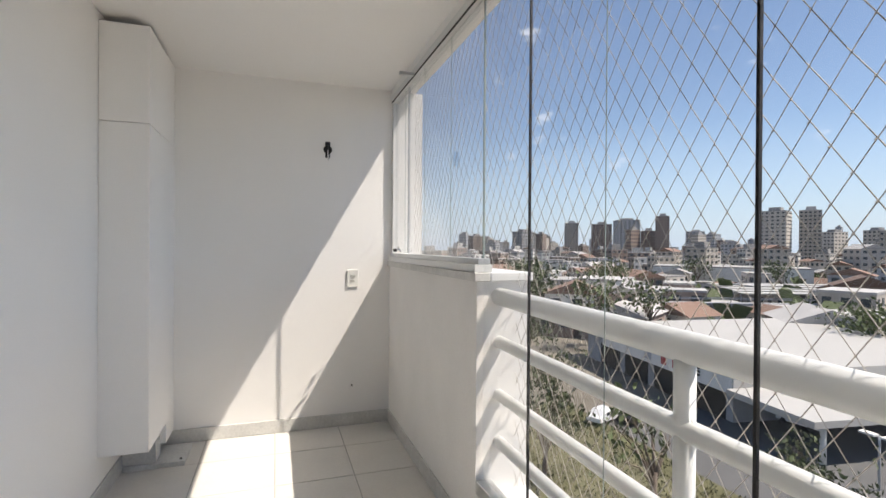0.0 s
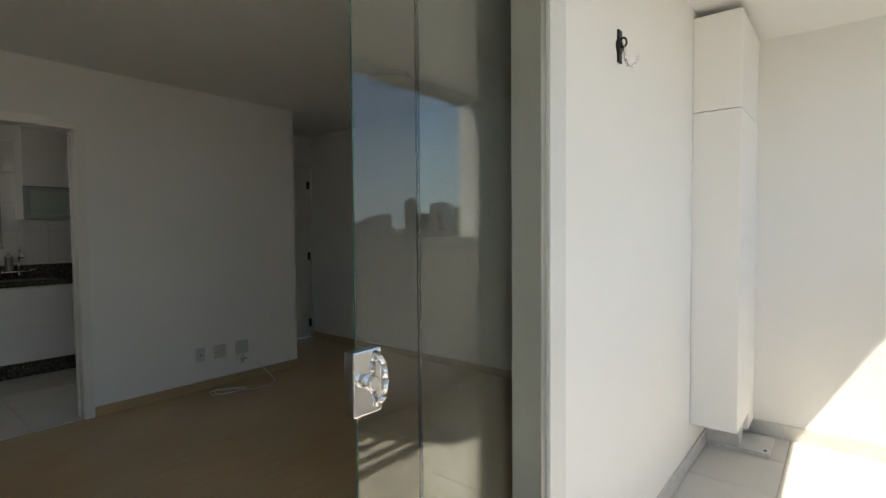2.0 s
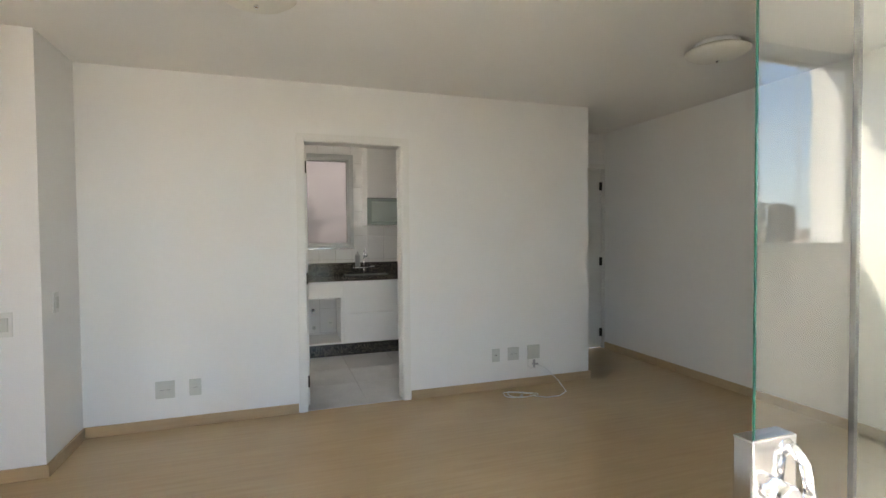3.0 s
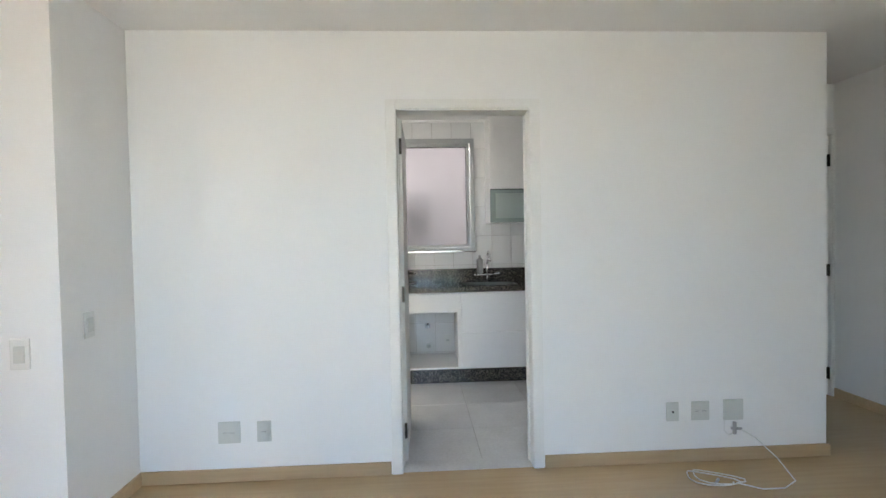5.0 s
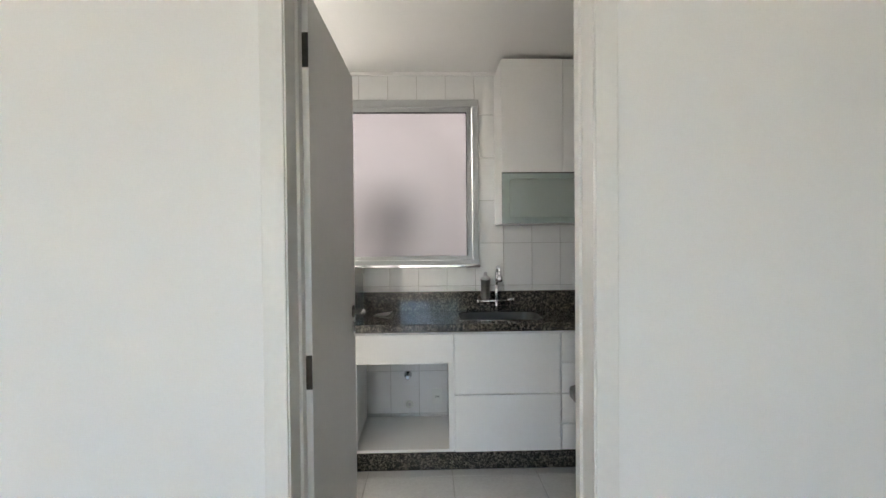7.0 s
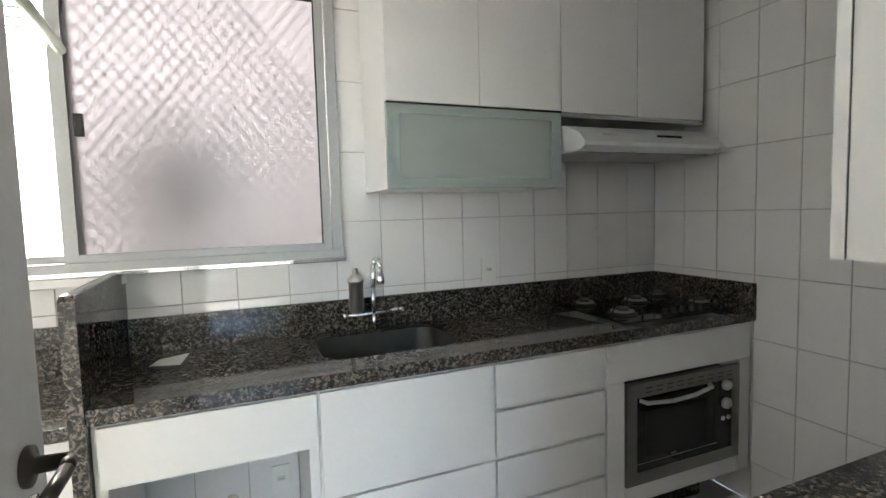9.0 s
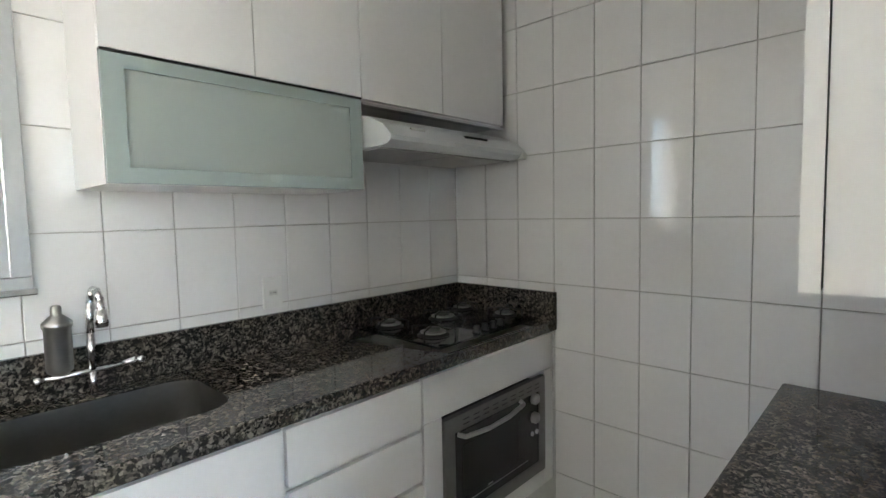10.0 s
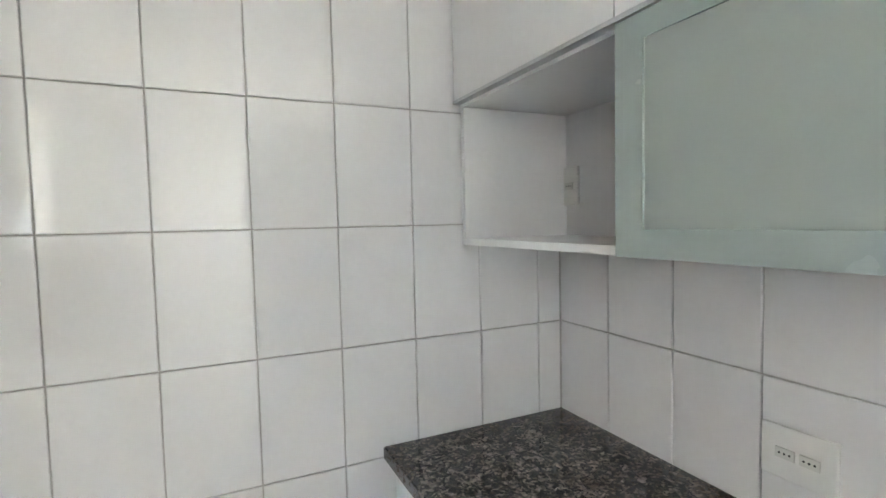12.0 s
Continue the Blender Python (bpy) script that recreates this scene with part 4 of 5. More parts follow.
u1 = base_unit("white base cabinet, open below its drop front, pipes behind", 0.042, 0.641)
front(u1, 0.056, 0.640, 0.690, 0.862, "drop_front")
part("filler", B(BF - 0.02, BF + 0.001, 0.058, 0.072, BBOT + 0.016, 0.690), LACQ, u1)
part("filler", B(BF - 0.02, BF + 0.001, 0.610, 0.625, BBOT + 0.016, 0.690), LACQ, u1)
u2 = base_unit("white base cabinet with two wide fronts under the sink", 0.643, 1.266)
part("front_rail", B(BF - 0.012, BF - 0.002, 0.660, 1.249, BBOT + 0.02, BTOP - 0.02), LACQ, u2)
front(u2, 0.645, 1.264, 0.512, 0.862)
front(u2, 0.645, 1.264, 0.170, 0.502)
u3 = base_unit("white drawer cabinet with four drawers", 1.268, 1.772)
part("front_rail", B(BF - 0.012, BF - 0.002, 1.285, 1.755, BBOT + 0.02, BTOP - 0.02), LACQ, u3)
for z0, z1 in ((0.700, 0.860), (0.515, 0.684), (0.338, 0.499), (0.172, 0.322)):
    front(u3, 1.271, 1.769, z0, z1, "drawer_front")
u4 = base_unit("white oven cabinet with the built-in oven", 1.774, 2.62)
front(u4, 1.776, 2.615, 0.705, 0.862, "top_panel")
front(u4, 1.776, 1.868, 0.172, 0.702, "side_filler")
front(u4, 2.540, 2.615, 0.172, 0.702, "side_filler")
front(u4, 1.868, 2.540, 0.172, 0.246, "bottom_panel")
pl = thing("plinth", "dark granite plinth under the base cabinets", "plinth", (-5.73, 1.3, 0))
part("board", B(-5.82, -5.80, 0.042, 2.47, 0.0, 0.163), GRANITE, pl)
part("carcass_foot", B(-6.2, -5.821, 0.08, 2.45, 0.0, 0.160), GASKET, pl)

oven = thing("built_in_oven", "built-in electric oven, grey steel frame, black glass door", "oven", (-5.66, 2.19, 0.27))
OX = BF + 0.002
part("body", B(-6.10, OX - 0.001, 1.89, 2.52, 0.27, 0.66), DARK, oven)
O0, O1, OZ0, OZ1 = 1.872, 2.537, 0.250, 0.686
part("frame_top", B(OX, OX + 0.024, O0, O1, OZ1 - 0.062, OZ1, bevel=0.002), OVENST, oven)
part("frame_bottom", B(OX, OX + 0.024, O0, O1, OZ0, OZ0 + 0.05, bevel=0.002), OVENST, oven)
part("frame_side", B(OX, OX + 0.024, O0, O0 + 0.055, OZ0 + 0.05, OZ1 - 0.062), OVENST, oven)
part("frame_side", B(OX, OX + 0.024, O1 - 0.045, O1, OZ0 + 0.05, OZ1 - 0.062), OVENST, oven)
dg = part("door", B(OX, OX + 0.018, O0 + 0.056, O1 - 0.046, OZ0 + 0.051, OZ1 - 0.063), BLACKG, oven, "black glass oven front")
part("handle", bent(bmesh.new(), [(OX + 0.018, O0 + 0.075, 0.612), (OX + 0.045, O0 + 0.09, 0.607), (OX + 0.054, O0 + 0.22, 0.598), (OX + 0.054, O0 + 0.35, 0.602), (OX + 0.048, O0 + 0.46, 0.618), (OX + 0.018, O0 + 0.475, 0.622)], 0.009), STEEL, dg, "curved steel bar handle")
part("window", B(OX + 0.0181, OX + 0.0195, O0 + 0.10, O0 + 0.46, 0.36, 0.56), BLACK, dg)
part("lower_line", B(OX + 0.0181, OX + 0.0196, O0 + 0.06, O0 + 0.53, 0.335, 0.3375), STEEL, dg)
part("name_bar", B(OX + 0.0181, OX + 0.0196, O0 + 0.25, O0 + 0.28, 0.345, 0.351), STEEL, dg)
for z in (0.60, 0.515):
    part("knob", lathe(bmesh.new(), [(0.025, 0.018), (0.024, 0.034), (0.016, 0.042)], (OX, O1 - 0.085, z), 20, "x"), STEEL, oven, "grey control knob")
for y in (-0.10, -0.065):
    part("button", lathe(bmesh.new(), [(0.011, 0.018), (0.010, 0.024)], (OX, O1 + y, 0.445), 14, "x"), STEEL, oven)
for i in range(9):
    for dz in (0.022, 0.040):
        part("vent_slot", B(OX + 0.0241, OX + 0.0252, O0 + 0.10 + i * 0.06, O0 + 0.135 + i * 0.06, OZ1 - dz - 0.004, OZ1 - dz), BLACK, oven)

# pipes and outlet inside the open unit
valve = thing("water_valve", "small chrome stop valve on the tiles in the open cabinet", "valve", (KIT_W, 0.346, 0.468))
part("rosette", lathe(bmesh.new(), [(0.028, 0), (0.024, 0.008), (0.010, 0.012), (0.010, 0.05)], (KIT_W, 0.346, 0.468), 18, "x"), CHROME, valve)
part("wheel", lathe(bmesh.new(), [(0.016, 0.05), (0.018, 0.065), (0.010, 0.07)], (KIT_W, 0.346, 0.468), 12, "x"), CHROME, valve)
drain = thing("drain_stub", "round grey capped drain outlet on the tiles", "drain", (KIT_W, 0.356, 0.262))
part("cap", lathe(bmesh.new(), [(0.026, 0), (0.026, 0.012), (0.018, 0.014)], (KIT_W, 0.356, 0.262), 18, "x"), PLASTG, drain)
part("plug", lathe(bmesh.new(), [(0.012, 0.013), (0.010, 0.022)], (KIT_W, 0.356, 0.262), 12, "x"), STEEL, drain)
outlet("white power outlet inside the open cabinet", pose(KIT_W, 0.550, 0.313), mt=PLASTIC)
outlet("white power outlet on the tiles above the worktop", pose(KIT_W, 1.558, 1.133), mt=PLASTIC, w=0.078, h=0.12)

# upper cabinets on the window side
UF, UB, UM, UT = -5.915, 1.510, 1.832, 2.545


def upper_unit(name_label, y0, y1, z0, group):
    u = thing("wall_cabinet", name_label, "cabinet", (KIT_W, (y0 + y1) / 2, z0), group)
    t = 0.016
    part("side", B(KIT_W + 0.001, UF, y0, y0 + t, z0, UT), LACQ, u)
    part("side", B(KIT_W + 0.001, UF, y1 - t, y1, z0, UT), LACQ, u)
    part("bottom", B(KIT_W + 0.001, UF, y0 + t, y1 - t, z0, z0 + t), LACQ, u)
    part("top", B(KIT_W + 0.001, UF, y0 + t, y1 - t, UT - t, UT), LACQ, u)
    part("back", B(KIT_W + 0.001, KIT_W + 0.006, y0 + t, y1 - t, z0 + t, UT - t), LACQD, u)
    return u


def glass_door(parent, x0, x1, y0, y1, z0, z1, rim=0.05):
    """A frosted pane with a wide matt rim; faces along x."""
    part("rim_top", B(x0, x1, y0, y1, z1 - rim * 0.7, z1), FROSTF, parent)
    part("rim_bottom", B(x0, x1, y0, y1, z0, z0 + rim * 0.8), FROSTF, parent)
    part("rim_side", B(x0, x1, y0, y0 + rim, z0 + rim * 0.8, z1 - rim * 0.7), FROSTF, parent)
    part("rim_side", B(x0, x1, y1 - rim, y1, z0 + rim * 0.8, z1 - rim * 0.7), FROSTF, parent)
    part("pane", B(min(x0, x1) + 0.004, max(x0, x1) - 0.004, y0 + rim, y1 - rim, z0 + rim * 0.8, z1 - rim * 0.7), FROSTC, parent, "frosted glass pane")


w1 = upper_unit("white wall cabinet with two doors above a frosted flap", 0.965, 1.742, UB, "window-side wall cabinets")
part("shelf", B(KIT_W + 0.006, UF, 0.981, 1.726, UM - 0.012, UM + 0.004), LACQ, w1)
part("door", B(UF + 0.001, UF + 0.019, 0.966, 1.352, UM + 0.004, UT), LACQ, w1)
part("door", B(UF + 0.001, UF + 0.019, 1.355, 1.741, UM + 0.004, UT), LACQ, w1)
part("grip_profile", B(UF + 0.001, UF + 0.022, 0.966, 1.741, UM - 0.004, UM + 0.002), DARK, w1, "dark shadow gap profile")
flap = part("flap", B(UF + 0.0005, UF + 0.002, 0.966, 1.741, UB, UB + 0.003), ALU, w1)
glass_door(flap, UF + 0.002, UF + 0.019, 0.966, 1.741, UB + 0.002, UM - 0.005)
w2 = upper_unit("white wall cabinet with two doors above the hood", 1.744, 2.582, 1.822, "window-side wall cabinets")
part("door", B(UF + 0.001, UF + 0.019, 1.745, 2.161, 1.832, UT), LACQ, w2)
part("door", B(UF + 0.001, UF + 0.019, 2.164, 2.581, 1.832, UT), LACQ, w2)
part("grip_profile", B(UF - 0.02, UF + 0.020, 1.745, 2.581, 1.812, 1.821), ALU, w2, "aluminium grip profile")

# hood
hood = thing("range_hood", "slim white range hood with grey grease filter", "range hood", (-6.0, 2.15, 1.68))
bm = bmesh.new()
H0, H1 = 1.755, 2.56
prof = [(KIT_W + 0.01, 1.662), (-5.815, 1.660), (-5.780, 1.664), (-5.760, 1.676), (-5.757, 1.692), (-5.80, 1.735), (-5.90, 1.775), (KIT_W + 0.01, 1.775)]
lo = [bm.verts.new((x, H0, z)) for x, z in prof]
hi = [bm.verts.new((x, H1, z)) for x, z in prof]
bm.faces.new(lo)
bm.faces.new(hi[::-1])
for i in range(len(prof)):
    bm.faces.new((lo[i], lo[(i + 1) % len(prof)], hi[(i + 1) % len(prof)], hi[i]))
part("body", bm, HOODP, hood)
part("filter", B(KIT_W + 0.05, -5.835, H0 + 0.02, H0 + 0.40, 1.654, 1.6595), HOODF, hood, "grey grease filter")
part("filter", B(KIT_W + 0.05, -5.835, H0 + 0.41, H1 - 0.02, 1.654, 1.6595), HOODF, hood, "grey grease filter")
part("badge", B(-5.80, -5.783, H0 + 0.12, H0 + 0.19, 1.722, 1.731), PLASTG, hood)
sw = part("switch_panel", B(-5.80, -5.783, H0 + 0.42, H0 + 0.56, 1.722, 1.731), DARK, hood, "row of dark switches")
part("front_corner", B(-5.80, -5.752, H1 - 0.03, H1, 1.66, 1.688), PLASTG, hood)

# ---- kitchen: opposite side ----
C2X, C2T = -4.767, 0.820
ct2 = thing("side_counter", "dark speckled granite side counter with rounded corner", "worktop", (-4.5, 1.8, 0.79))
bm = bmesh.new()
ptsr = [(KIT_R - 0.001, KIT_END - 0.001), (C2X, KIT_END - 0.001)]
r = 0.06
for i in range(7):
    a = radians(180 + i * 15)
    ptsr.append((C2X + r + r * math.cos(a), 1.05 + r + r * math.sin(a)))
ptsr.append((KIT_R - 0.001, 1.05))
lo = [bm.verts.new((x, y, C2T - 0.03)) for x, y in ptsr]
hi = [bm.verts.new((x, y, C2T)) for x, y in ptsr]
bm.faces.new(lo[::-1])
bm.faces.new(hi)
for i in range(len(ptsr)):
    bm.faces.new((lo[i], lo[(i + 1) % len(ptsr)], hi[(i + 1) % len(ptsr)], hi[i]))
part("slab", bm, GRANITE, ct2)
part("support_rail", B(KIT_R - 0.002, C2X + 0.06, 1.09, KIT_END - 0.002, C2T - 0.0308, C2T - 0.0302), LACQ, ct2)
part("front_nosing", B(C2X - 0.004, C2X - 0.0005, 1.13, KIT_END - 0.001, C2T - 0.03, C2T - 0.002), GRANITE, ct2)
bc2 = thing("base_cabinet", "white base cabinet under the side counter", "cabinet", (-4.5, 1.8, 0.1), "side base cabinets")
part("body", B(KIT_R - 0.002, C2X + 0.045, 1.10, KIT_END - 0.002, 0.12, C2T - 0.031), LACQ, bc2)
for y0, y1 in ((1.10, 1.61), (1.613, 2.12), (2.123, 2.626)):
    d = part("door", B(C2X + 0.026, C2X + 0.044, y0, y1, 0.13, C2T - 0.045, bevel=0.0015), LACQ, bc2)
    part("grip", B(C2X + 0.018, C2X + 0.026, y0 + 0.03, y1 - 0.03, C2T - 0.062, C2T - 0.050), ALU, d)
part("plinth", B(KIT_R - 0.002, C2X + 0.09, 1.12, KIT_END - 0.002, 0.0, 0.119), GRANITE, bc2)

VF, VB, VM, VT = -4.540, 1.334, 1.706, 2.56
w3 = thing("wall_cabinet", "white wall cabinet with open niche and frosted glass doors", "cabinet", (KIT_R, 1.9, VB), "side wall cabinets")
t = 0.016
V0, V1, VN = 1.240, 2.605, 2.036
part("side", B(KIT_R - 0.001, VF, V0, V0 + t, VB, VT), LACQ, w3)
part("side", B(KIT_R - 0.001, VF, V1 - t, V1, VB, VT), LACQ, w3)
part("divider", B(KIT_R - 0.001, VF, VN - t, VN, VB + t, VM - 0.012), LACQ, w3)
part("bottom", B(KIT_R - 0.001, VF, V0 + t, V1 - t, VB, VB + t), LACQ, w3)
part("shelf", B(KIT_R - 0.001, VF, V0 + t, V1 - t, VM - 0.012, VM + 0.004), LACQ, w3)
part("top", B(KIT_R - 0.001, VF, V0 + t, V1 - t, VT - t, VT), LACQ, w3)
part("back", B(KIT_R - 0.001, KIT_R - 0.006, V0 + t, V1 - t, VB + t, VT - t), LACQ, w3)
for y0, y1 in ((V0, 1.640), (1.643, VN), (VN + 0.003, V1)):
    part("door", B(VF - 0.019, VF - 0.001, y0, y1, VM + 0.006, VT), LACQ, w3)
part("grip_profile", B(VF - 0.022, VF - 0.001, V0, V1, VM - 0.004, VM + 0.004), ALU, w3, "aluminium grip profile")
fl2 = part("flap", B(VF - 0.0018, VF - 0.0006, V0, VN, VB, VB + 0.003), ALU, w3)
part("edge", B(VF - 0.0195, VF - 0.0015, V0 - 0.003, V0 - 0.0004, VB, VM - 0.006), LACQ, fl2, "white edge strip")
glass_door(fl2, VF - 0.019, VF - 0.002, V0, VN, VB, VM - 0.006, 0.055)
part("niche_strip", B(KIT_R - 0.0065, KIT_R - 0.03, 2.36, 2.46, VB + t, VM - 0.09), LACQ, w3)
RS = lambda y, z: pose(KIT_R, y, z, 0, 0, 180)
outlet("white double power outlet on the tiles above the side counter", RS(1.953, 0.955), w=0.13, h=0.10, slots=2, wide=True)
outlet("white power outlet in the niche", pose(KIT_R - 0.0065, 2.565, 1.49, 0, 0, 180), w=0.07, h=0.11)

# ---- laundry corner ----
tank = thing("laundry_counter", "dark granite laundry counter on a white cabinet beside the worktop", "counter", (-6.0, -0.35, 0.0))
part("slab", B(KIT_W + 0.022, -5.66, -0.72, 0.0, 0.845, 0.88, bevel=0.003), GRANITE, tank, "dark granite slab")
part("splashback", B(KIT_W + 0.001, KIT_W + 0.021, -0.72, 0.0, 0.845, 1.05, bevel=0.002), GRANITE, tank, "dark granite splashback")
part("body", B(KIT_W + 0.022, -5.70, -0.70, -0.004, 0.12, 0.844), LACQ, tank)
for y0, y1 in ((-0.698, -0.356), (-0.352, -0.008)):
    part("drawer_front", B(-5.699, -5.681, y0, y1, 0.52, 0.835, bevel=0.0015), LACQ, tank)
    part("door", B(-5.699, -5.681, y0, y1, 0.13, 0.508, bevel=0.0015), LACQ, tank)
part("plinth", B(KIT_W + 0.03, -5.76, -0.69, -0.01, 0.0, 0.119), GRANITE, tank)
setting("trim_window_ledge", B(KIT_W, KIT_W + 0.06, WIN_Y0, 0.045, 1.19, 1.221, bevel=0.003), DOORP, "narrow pale ledge below the window", "window ledge")
rack = thing("drying_rack", "pale green folding drying rack hung by the laundry window", "drying rack", (-5.9, -0.3, 2.0))
part("end_bar", rod(bmesh.new(), (-5.66, -0.05, 2.016), (-6.21, -0.09, 2.010), 0.017, 12), GREENP, rack, "pale green plastic end bar")
part("end_bar", rod(bmesh.new(), (-5.66, -0.85, 2.016), (-6.21, -0.85, 2.010), 0.017, 12), GREENP, rack, "pale green plastic end bar")
for i in range(7):
    q = i / 6
    part("wire", rod(bmesh.new(), (-5.68 - 0.50 * q, -0.84, 2.012), (-5.68 - 0.50 * q, -0.055 - 0.03 * q, 2.012), 0.003, 6), STEEL, rack)
part("front_bar", rod(bmesh.new(), (-5.655, -0.86, 2.014), (-5.655, -0.04, 2.014), 0.009, 8), STEEL, rack)
part("bracket", B(-6.25, -6.13, -0.86, -0.82, 1.99, 2.03), GREENP, rack)


# ---- the town outside ----
G = -17.0
setting("ground", B(-1500, 2500, -1500, 2500, G - 1, G), EARTH, "ground of the town reaching to the horizon", "ground")
setting("road", B(26, 70, 8, 44, G, G + 0.05), ASPHALT, "grey asphalt forecourt and street", "road")
setting("lawn_strip", B(14, 33, 14, 50, G + 0.0, G + 0.09), GRASS, "dry grass slope below the building", "lawn")


def house(name, label, cat, x, y, w, d, h, turn, wall, roof, floors, cols, pitched=False, group=""):
    """A town building with its storeys, windows and roof."""
    o = thing(name, label, cat, (0, 0, 0), group)
    part("wall", B(-w / 2, w / 2, -d / 2, d / 2, 0, h), wall, o)
    if pitched:
        bm = bmesh.new()
        e = 0.5
        v = [bm.verts.new(p) for p in ((-w / 2 - e, -d / 2 - e, h), (w / 2 + e, -d / 2 - e, h), (w / 2 + e, d / 2 + e, h), (-w / 2 - e, d / 2 + e, h), (-w / 2 - e, 0, h + d * 0.2), (w / 2 + e, 0, h + d * 0.2))]
        for f in ((0, 1, 5, 4), (2, 3, 4, 5), (0, 4, 3), (1, 2, 5), (0, 3, 2, 1)):
            bm.faces.new([v[i] for i in f])
        part("roof", bm, roof, o)
    else:
        bm = box(bmesh.new(), -w / 2 - 0.15, w / 2 + 0.15, -d / 2 - 0.15, d / 2 + 0.15, h, h + 0.5)
        if h > 15:
            box(bm, -w / 5, w / 4, -d / 4, d / 4, h + 0.5, h + 3.6)
        part("roof", bm, roof, o)
    bm = bmesh.new()
    for s in (-1, 1):
        for f in range(floors):
            z = (f + 0.35) * h / floors
            zh = z + 0.42 * h / floors
            for c in range(cols):
                x0 = -w / 2 + (c + 0.25) * w / cols
                box(bm, x0, x0 + 0.5 * w / cols, s * d / 2 - 0.05, s * d / 2 + 0.06, z, zh)
                y0 = -d / 2 + (c + 0.25) * d / cols
                box(bm, s * w / 2 - 0.05, s * w / 2 + 0.06, y0, y0 + 0.5 * d / cols, z, zh)
    if floors:
        tagged(part("windows", bm, WINDOWD, o), kind="stuff")
    o.matrix_basis = pose(x, y, G, 0, 0, turn)
    return o


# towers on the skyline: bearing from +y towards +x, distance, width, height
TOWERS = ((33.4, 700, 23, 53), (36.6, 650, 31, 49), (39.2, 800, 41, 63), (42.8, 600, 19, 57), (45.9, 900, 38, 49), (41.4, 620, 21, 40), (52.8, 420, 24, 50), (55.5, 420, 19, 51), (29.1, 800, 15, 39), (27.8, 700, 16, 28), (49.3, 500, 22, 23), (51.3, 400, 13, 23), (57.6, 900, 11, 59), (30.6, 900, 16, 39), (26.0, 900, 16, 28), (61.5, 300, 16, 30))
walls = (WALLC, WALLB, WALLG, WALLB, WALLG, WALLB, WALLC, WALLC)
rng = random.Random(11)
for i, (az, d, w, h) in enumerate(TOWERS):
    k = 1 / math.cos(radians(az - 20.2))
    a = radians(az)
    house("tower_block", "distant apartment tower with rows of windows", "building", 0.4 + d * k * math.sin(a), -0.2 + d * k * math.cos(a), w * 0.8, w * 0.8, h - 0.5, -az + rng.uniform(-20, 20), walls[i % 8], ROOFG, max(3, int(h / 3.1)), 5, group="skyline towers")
for i in range(46):
    az, d, w = rng.uniform(20, 64), rng.uniform(620, 1100), rng.uniform(14, 26)
    house("tower_block", "far pale apartment block on the skyline", "building", d * math.sin(radians(az)), d * math.cos(radians(az)), w, w * 0.7, rng.uniform(20, 44), rng.uniform(0, 90), walls[i % 8], ROOFG, 9, 4, group="skyline towers")
for i in range(300):
    az = rng.uniform(14, 70)
    d = 110 + 600 * rng.random() ** 1.3
    a = radians(az)
    if d < 190 and az < 30:
        continue
    w, dd = rng.uniform(7, 19), rng.uniform(7, 14)
    h = rng.uniform(4, 9) + (d > 300) * rng.uniform(0, 10)
    pitched = rng.random() < 0.4
    house("town_house", "low distant town building with pale walls", "building", d * math.sin(a), d * math.cos(a), w, dd, h, rng.uniform(0, 90), rng.choice((WALLC, WALLW, WALLG, WALLC, WALLB)), rng.choice((ROOFT, ROOFT, ROOFG)) if pitched else rng.choice((ROOFG, ROOFW, ROOFG)), max(1, int(h / 3)), 3, pitched, "low town buildings")

# warehouse across the forecourt
wh = thing("warehouse", "large low warehouse with pale metal roof and sign band", "building", (0, 0, 0))
part("wall", B(-20, 22, -15, 17, 0, 5.2), WALLG, wh)
part("roof", B(-21, 23, -16, 18, 5.2, 5.6), ROOFW, wh)
part("fascia", B(-21.05, 22, -16.2, -15.9, 3.4, 5.7), ROOFW, wh, "pale sign band")
part("fascia", B(-21.2, -20.9, -16, 10, 3.4, 5.7), WALLW, wh, "pale sign band")
for i, (y0, y1, mt) in enumerate(((-2.5, -1.2, WALLG), (-5.5, -4.6, RED), (-7.6, -6.8, RED))):
    part("sign_mark", B(-21.3, -21.2, y0, y1, 3.9, 5.2), mt, wh)
for z in (4.1, 4.5, 4.9):
    part("sign_bar", B(-21.3, -21.2, -11.5, -8.2, z, z + 0.22), DARK, wh)
for y in (-14, -7, 0, 7):
    part("door_bay", B(-20.1, -19.9, y, y + 5.5, 0, 3.2), DARK, wh)
part("canopy", B(-22, 10, -26, -16.3, 3.5, 4.1), ROOFW, wh, "pale flat canopy")
for x in (-20, -6, 8):
    part("canopy_post", rod(bmesh.new(), (x, -25, 0), (x, -25, 3.5), 0.25, 8), WALLW, wh)
wh.matrix_basis = pose(68, 51, G, 0, 0, -8)

# long white shed and station canopies further off
house("white_shed", "long white industrial shed", "building", 195, 170, 60, 25, 10, -48, WALLW, ROOFG, 0, 0)
for i in range(5):
    st = thing("station_canopy", "long low white platform canopy", "canopy", (0, 0, 0), "station canopies")
    part("roof", B(-30, 30, -2.6, 2.6, 5.0, 5.3), ROOFW, st)
    for q in range(6):
        part("post", rod(bmesh.new(), (-27 + q * 11, 0, 0), (-27 + q * 11, 0, 5.0), 0.25, 6), WALLG, st)
    st.matrix_basis = pose(150 + i * 5, 92 + i * 7, G + 1, 0, 0, -20)
br = thing("footbridge", "grey elevated footbridge with railings", "bridge", (0, 0, 0))
part("deck", B(-45, 45, -1.6, 1.6, 5.0, 5.5), WALLG, br)
